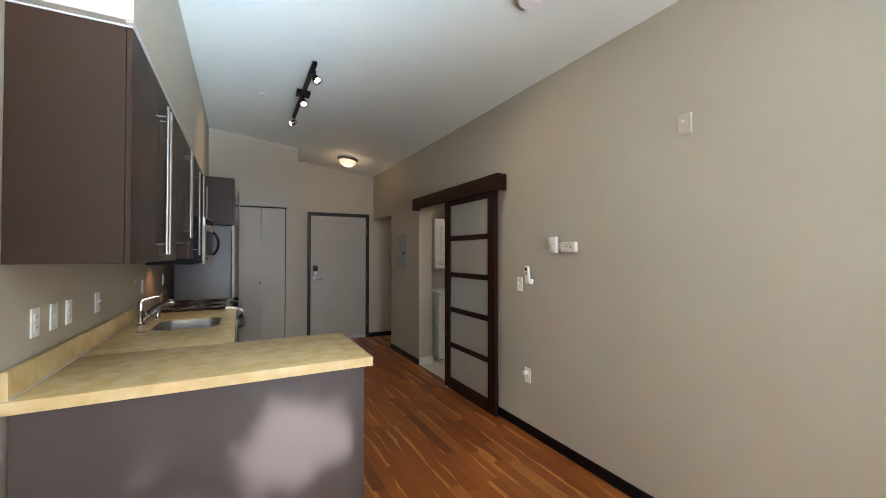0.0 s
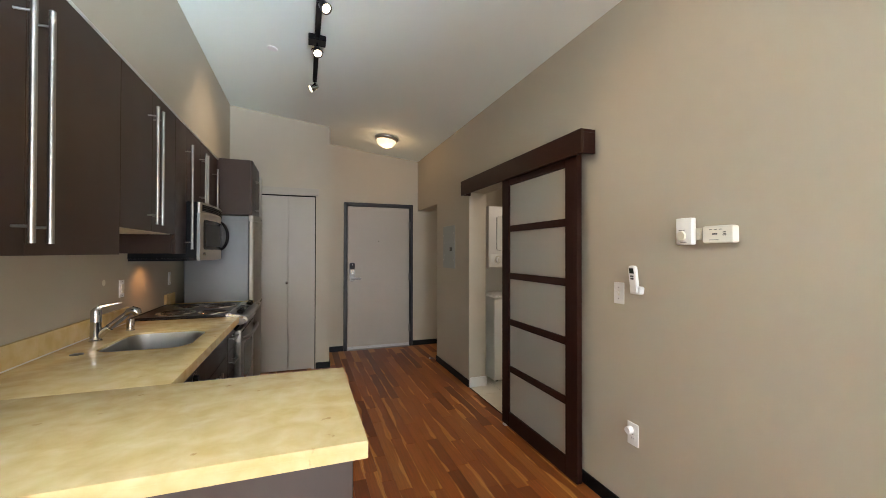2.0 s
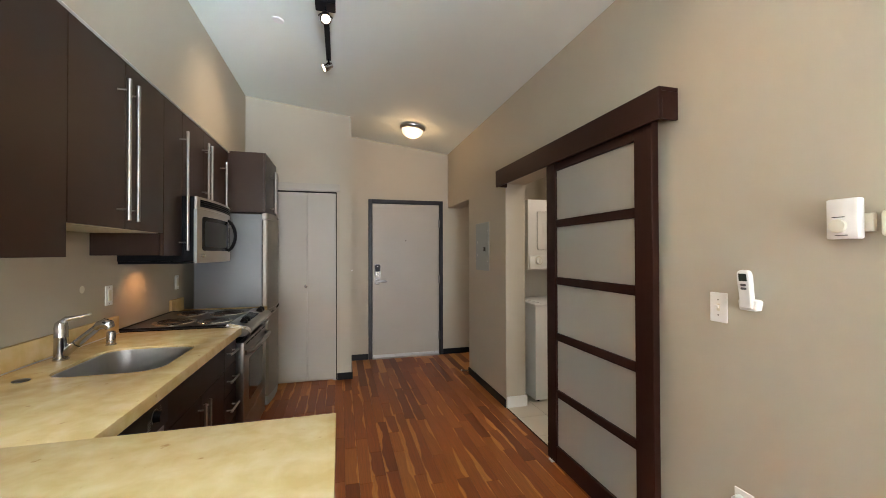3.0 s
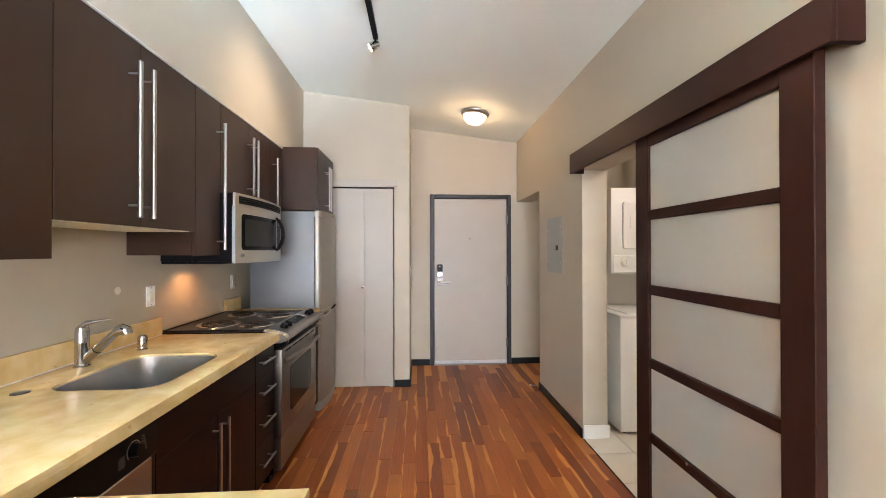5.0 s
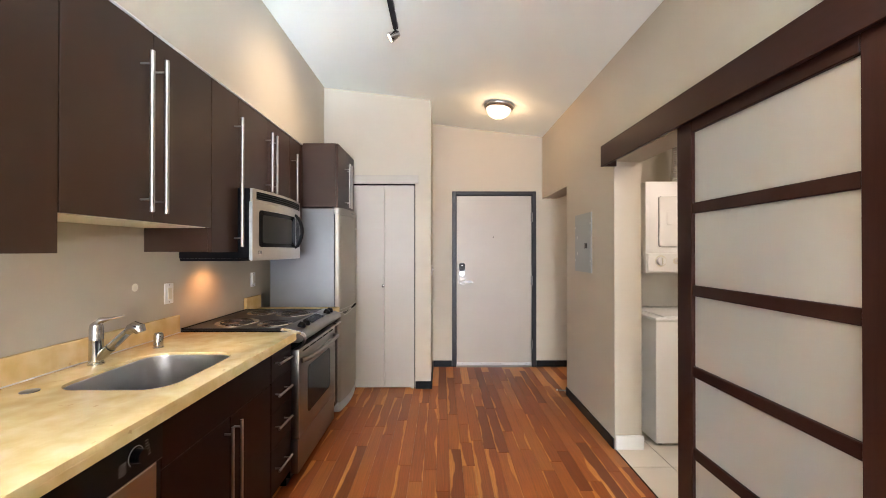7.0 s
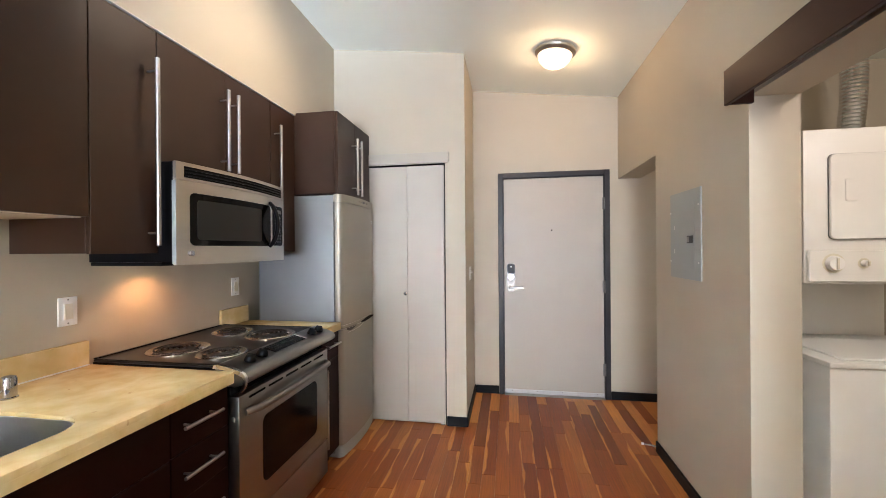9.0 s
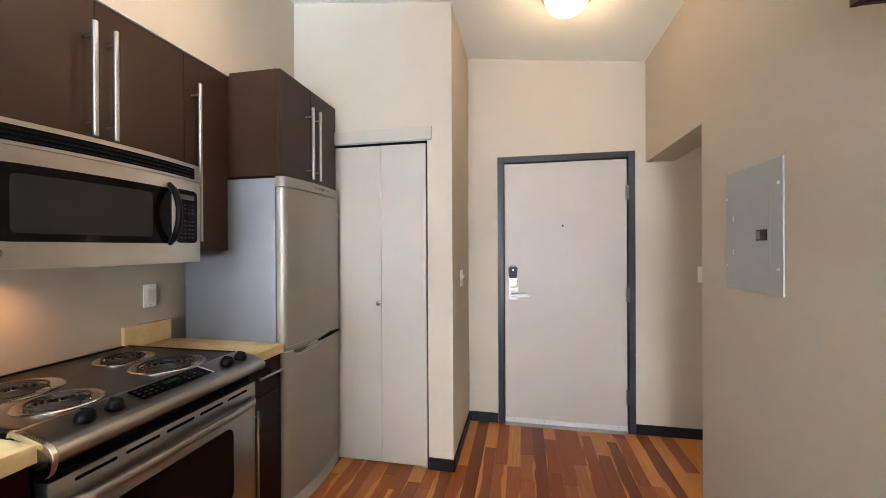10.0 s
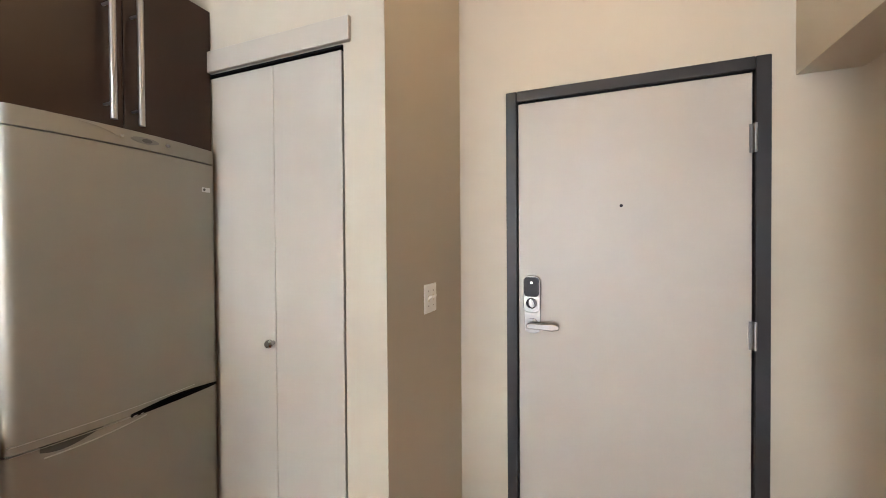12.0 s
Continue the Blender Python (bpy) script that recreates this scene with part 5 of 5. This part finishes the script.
# ---- laundry ----
wd = thing("laundry_center", (3.2, 5.1, 0), "white stacked washer and dryer unit", "washer dryer")
wx0, wx1, wy0, wy1 = 2.878, 3.548, 4.745, 5.43
part("washer_cabinet", box(wx0, wx1, wy0, wy1, 0.022, 0.893, 0.006, seg=2), APPLW, wd)
part("washer_top", box(wx0 - 0.006, wx1 + 0.006, wy0 - 0.008, wy1, 0.8935, 0.915, 0.004, seg=2), APPLW, wd)
part("washer_lid", box(wx0 + 0.07, wx1 - 0.07, wy0 + 0.03, wy0 + 0.42, 0.9153, 0.925, 0.004), APPLW, wd)
part("backplate", box(wx0 + 0.01, wx1 - 0.01, 5.32, wy1, 0.9155, 1.225), APPLW, wd)
for xx in (wx0 + 0.05, wx1 - 0.05):
    for yy in (wy0 + 0.05, wy1 - 0.05):
        part("foot", rod((xx, yy, 0.0), (xx, yy, 0.0225), 0.018, n=10), BLACK, wd)
dy = 4.885
part("dryer_cabinet", box(wx0, wx1, dy, wy1, 1.2255, 1.914, 0.006, seg=2), APPLW, wd)
pn = part("dryer_panel", box(wx0 + 0.012, wx1 - 0.012, dy - 0.012, dy - 0.0004, 1.235, 1.375, 0.004), APPLW, wd)
for kx, kr in ((2.985, 0.034), (3.10, 0.014), (3.22, 0.028)):
    kn = part("dial", rod((kx, dy - 0.0122, 1.318), (kx, dy - 0.034, 1.318), kr, n=24, r2=kr * 0.85), WHITEP, pn)
    part("dial_ring", rod((kx, dy - 0.0121, 1.318), (kx, dy - 0.0135, 1.318), kr + 0.009, n=28), CREAMP, pn)
    part("dial_grip", box(kx - 0.004, kx + 0.004, dy - 0.042, dy - 0.0342, 1.318 - kr * 0.7, 1.318 + kr * 0.7, 0.001), CREAMP, kn)
dd = part("dryer_door", prism(rounded(2.975, 3.44, 1.425, 1.800, 0.02, 4), "y", dy - 0.014, dy - 0.0004, 0.003), APPLW, wd)
part("door_outline", prism(rounded(2.973, 3.442, 1.423, 1.802, 0.021, 4), "y", dy - 0.0035, dy - 0.0003), GREYM, wd)
part("door_grip", prism(rounded(3.03, 3.075, 1.59, 1.69, 0.008, 3), "y", dy - 0.0175, dy - 0.0142, 0.001), APPLW, dd)
bm = None
pts, rad = [], []
for k in range(61):
    t = k / 60
    pts.append((3.36 + 0.02 * math.sin(t * 3), 5.30 - 0.03 * t, 1.915 + 0.58 * t))
    rad.append(0.052 + 0.004 * (k % 2))
tagged(link_mesh("dryer_duct", tube(pts, rad, n=20), FOIL), "silver corrugated foil dryer duct rising to the ceiling", "duct")


# ---- floors: laid last ----
structure("floor", box(XW, XR - 0.001, YB, YD + 0.15, -0.06, -0.0125), SUBF, "red-brown cherry plank floor", "floor")
structure("floor_hall", box(XR, 4.2, NOOK, YD + 0.15, -0.06, -0.0125), SUBF, "red-brown cherry plank floor of the side hall", "floor")
lf = structure("floor_laundry", box(XR, 4.0, 3.0, LY1, -0.06, -0.004), GROUT, "cream tiled laundry floor", "floor")
floor_ob = bpy.data.objects["floor"]
rng = random.Random(7)
PW = 0.0832


def plank_mesh(length):
    bm = box(-PW / 2 + 0.0004, PW / 2 - 0.0004, -length / 2 + 0.0005, length / 2 - 0.0005, -0.012, 0.0)
    tops = [e for e in bm.edges if all(v.co.z > -0.001 for v in e.verts)]
    bmesh.ops.bevel(bm, geom=tops, offset=0.0005, segments=1, affect="EDGES", profile=0.5)
    me = bpy.data.meshes.new("plank")
    bm.to_mesh(me)
    bm.free()
    me.materials.append(WOOD)
    return me


LENGTHS = [0.30, 0.44, 0.58, 0.74, 0.95, 1.20]
PLANKS = {q: plank_mesh(q) for q in LENGTHS}
rest = bmesh.new()
count = 0
x = XR - 0.001 - PW / 2
while x > XW - PW / 2:
    y = YD + 0.02 + rng.random() * 0.6
    while y > YB:
        q = rng.choice(LENGTHS)
        yc = y - q / 2
        inside = x > 0.38 and yc > 1.35
        if inside and y <= YD + 0.02 and count < 300:
            ob = new("plank", PLANKS[q])
            ob.parent = floor_ob
            ob.location = (x, yc, 0.0)
            count += 1
        else:
            top = min(y, YD + 0.14)
            lo_y = max(y - q, YB)
            w0 = max(x - PW / 2 + 0.0004, XW)
            if top - lo_y > 0.02 and x + PW / 2 - 0.0004 - w0 > 0.005:
                vs = [(w0, lo_y + 0.0005), (x + PW / 2 - 0.0004, lo_y + 0.0005), (x + PW / 2 - 0.0004, top - 0.0005), (w0, top - 0.0005)]
                t4 = [rest.verts.new((a, c, 0.0)) for a, c in vs]
                d4 = [rest.verts.new((a, c, -0.012)) for a, c in vs]
                rest.faces.new(t4)
                for k in range(4):
                    rest.faces.new((t4[k], d4[k], d4[(k + 1) % 4], t4[(k + 1) % 4]))
        y -= q
    x -= PW
# side hall boards
x = XR + PW / 2
while x < 4.2 - PW / 2:
    y = YD + 0.02 + rng.random() * 0.5
    while y > NOOK:
        q = rng.choice(LENGTHS)
        top, lo_y = min(y, YD + 0.02), max(y - q, NOOK)
        if top - lo_y > 0.01:
            vs = [(x - PW / 2 + 0.0004, lo_y + 0.0005), (x + PW / 2 - 0.0004, lo_y + 0.0005), (x + PW / 2 - 0.0004, top - 0.0005), (x - PW / 2 + 0.0004, top - 0.0005)]
            t4 = [rest.verts.new((a, c, 0.0)) for a, c in vs]
            d4 = [rest.verts.new((a, c, -0.012)) for a, c in vs]
            rest.faces.new(t4)
            for k in range(4):
                rest.faces.new((t4[k], d4[k], d4[(k + 1) % 4], t4[(k + 1) % 4]))
        y -= q
    x += PW
more = link_mesh("planks", rest, WOOD, smooth=False)
more.parent = floor_ob
tagged(more, kind="stuff")


def tile_mesh(w):
    bm = box(-w / 2, w / 2, -0.1665, 0.1665, -0.0035, 0.001, 0.0015)
    me = bpy.data.meshes.new("tile")
    bm.to_mesh(me)
    bm.free()
    me.materials.append(TILE)
    return me


full, cut = tile_mesh(0.333), tile_mesh(0.258)
for i in range(5):
    for j in range(-4, 4):
        w = 0.258 if i == 0 else 0.333
        cx, cy = (2.836 - 0.129 if i == 0 else 2.840 + 0.1665 + (i - 1) * 0.337), 4.488 + 0.1685 + j * 0.337
        if cx + w / 2 < 4.2 and LY1 - 0.16 > cy > 3.0:
            ob = new("tile", cut if i == 0 else full)
            ob.parent = lf
            ob.location = (cx, cy, 0.001)
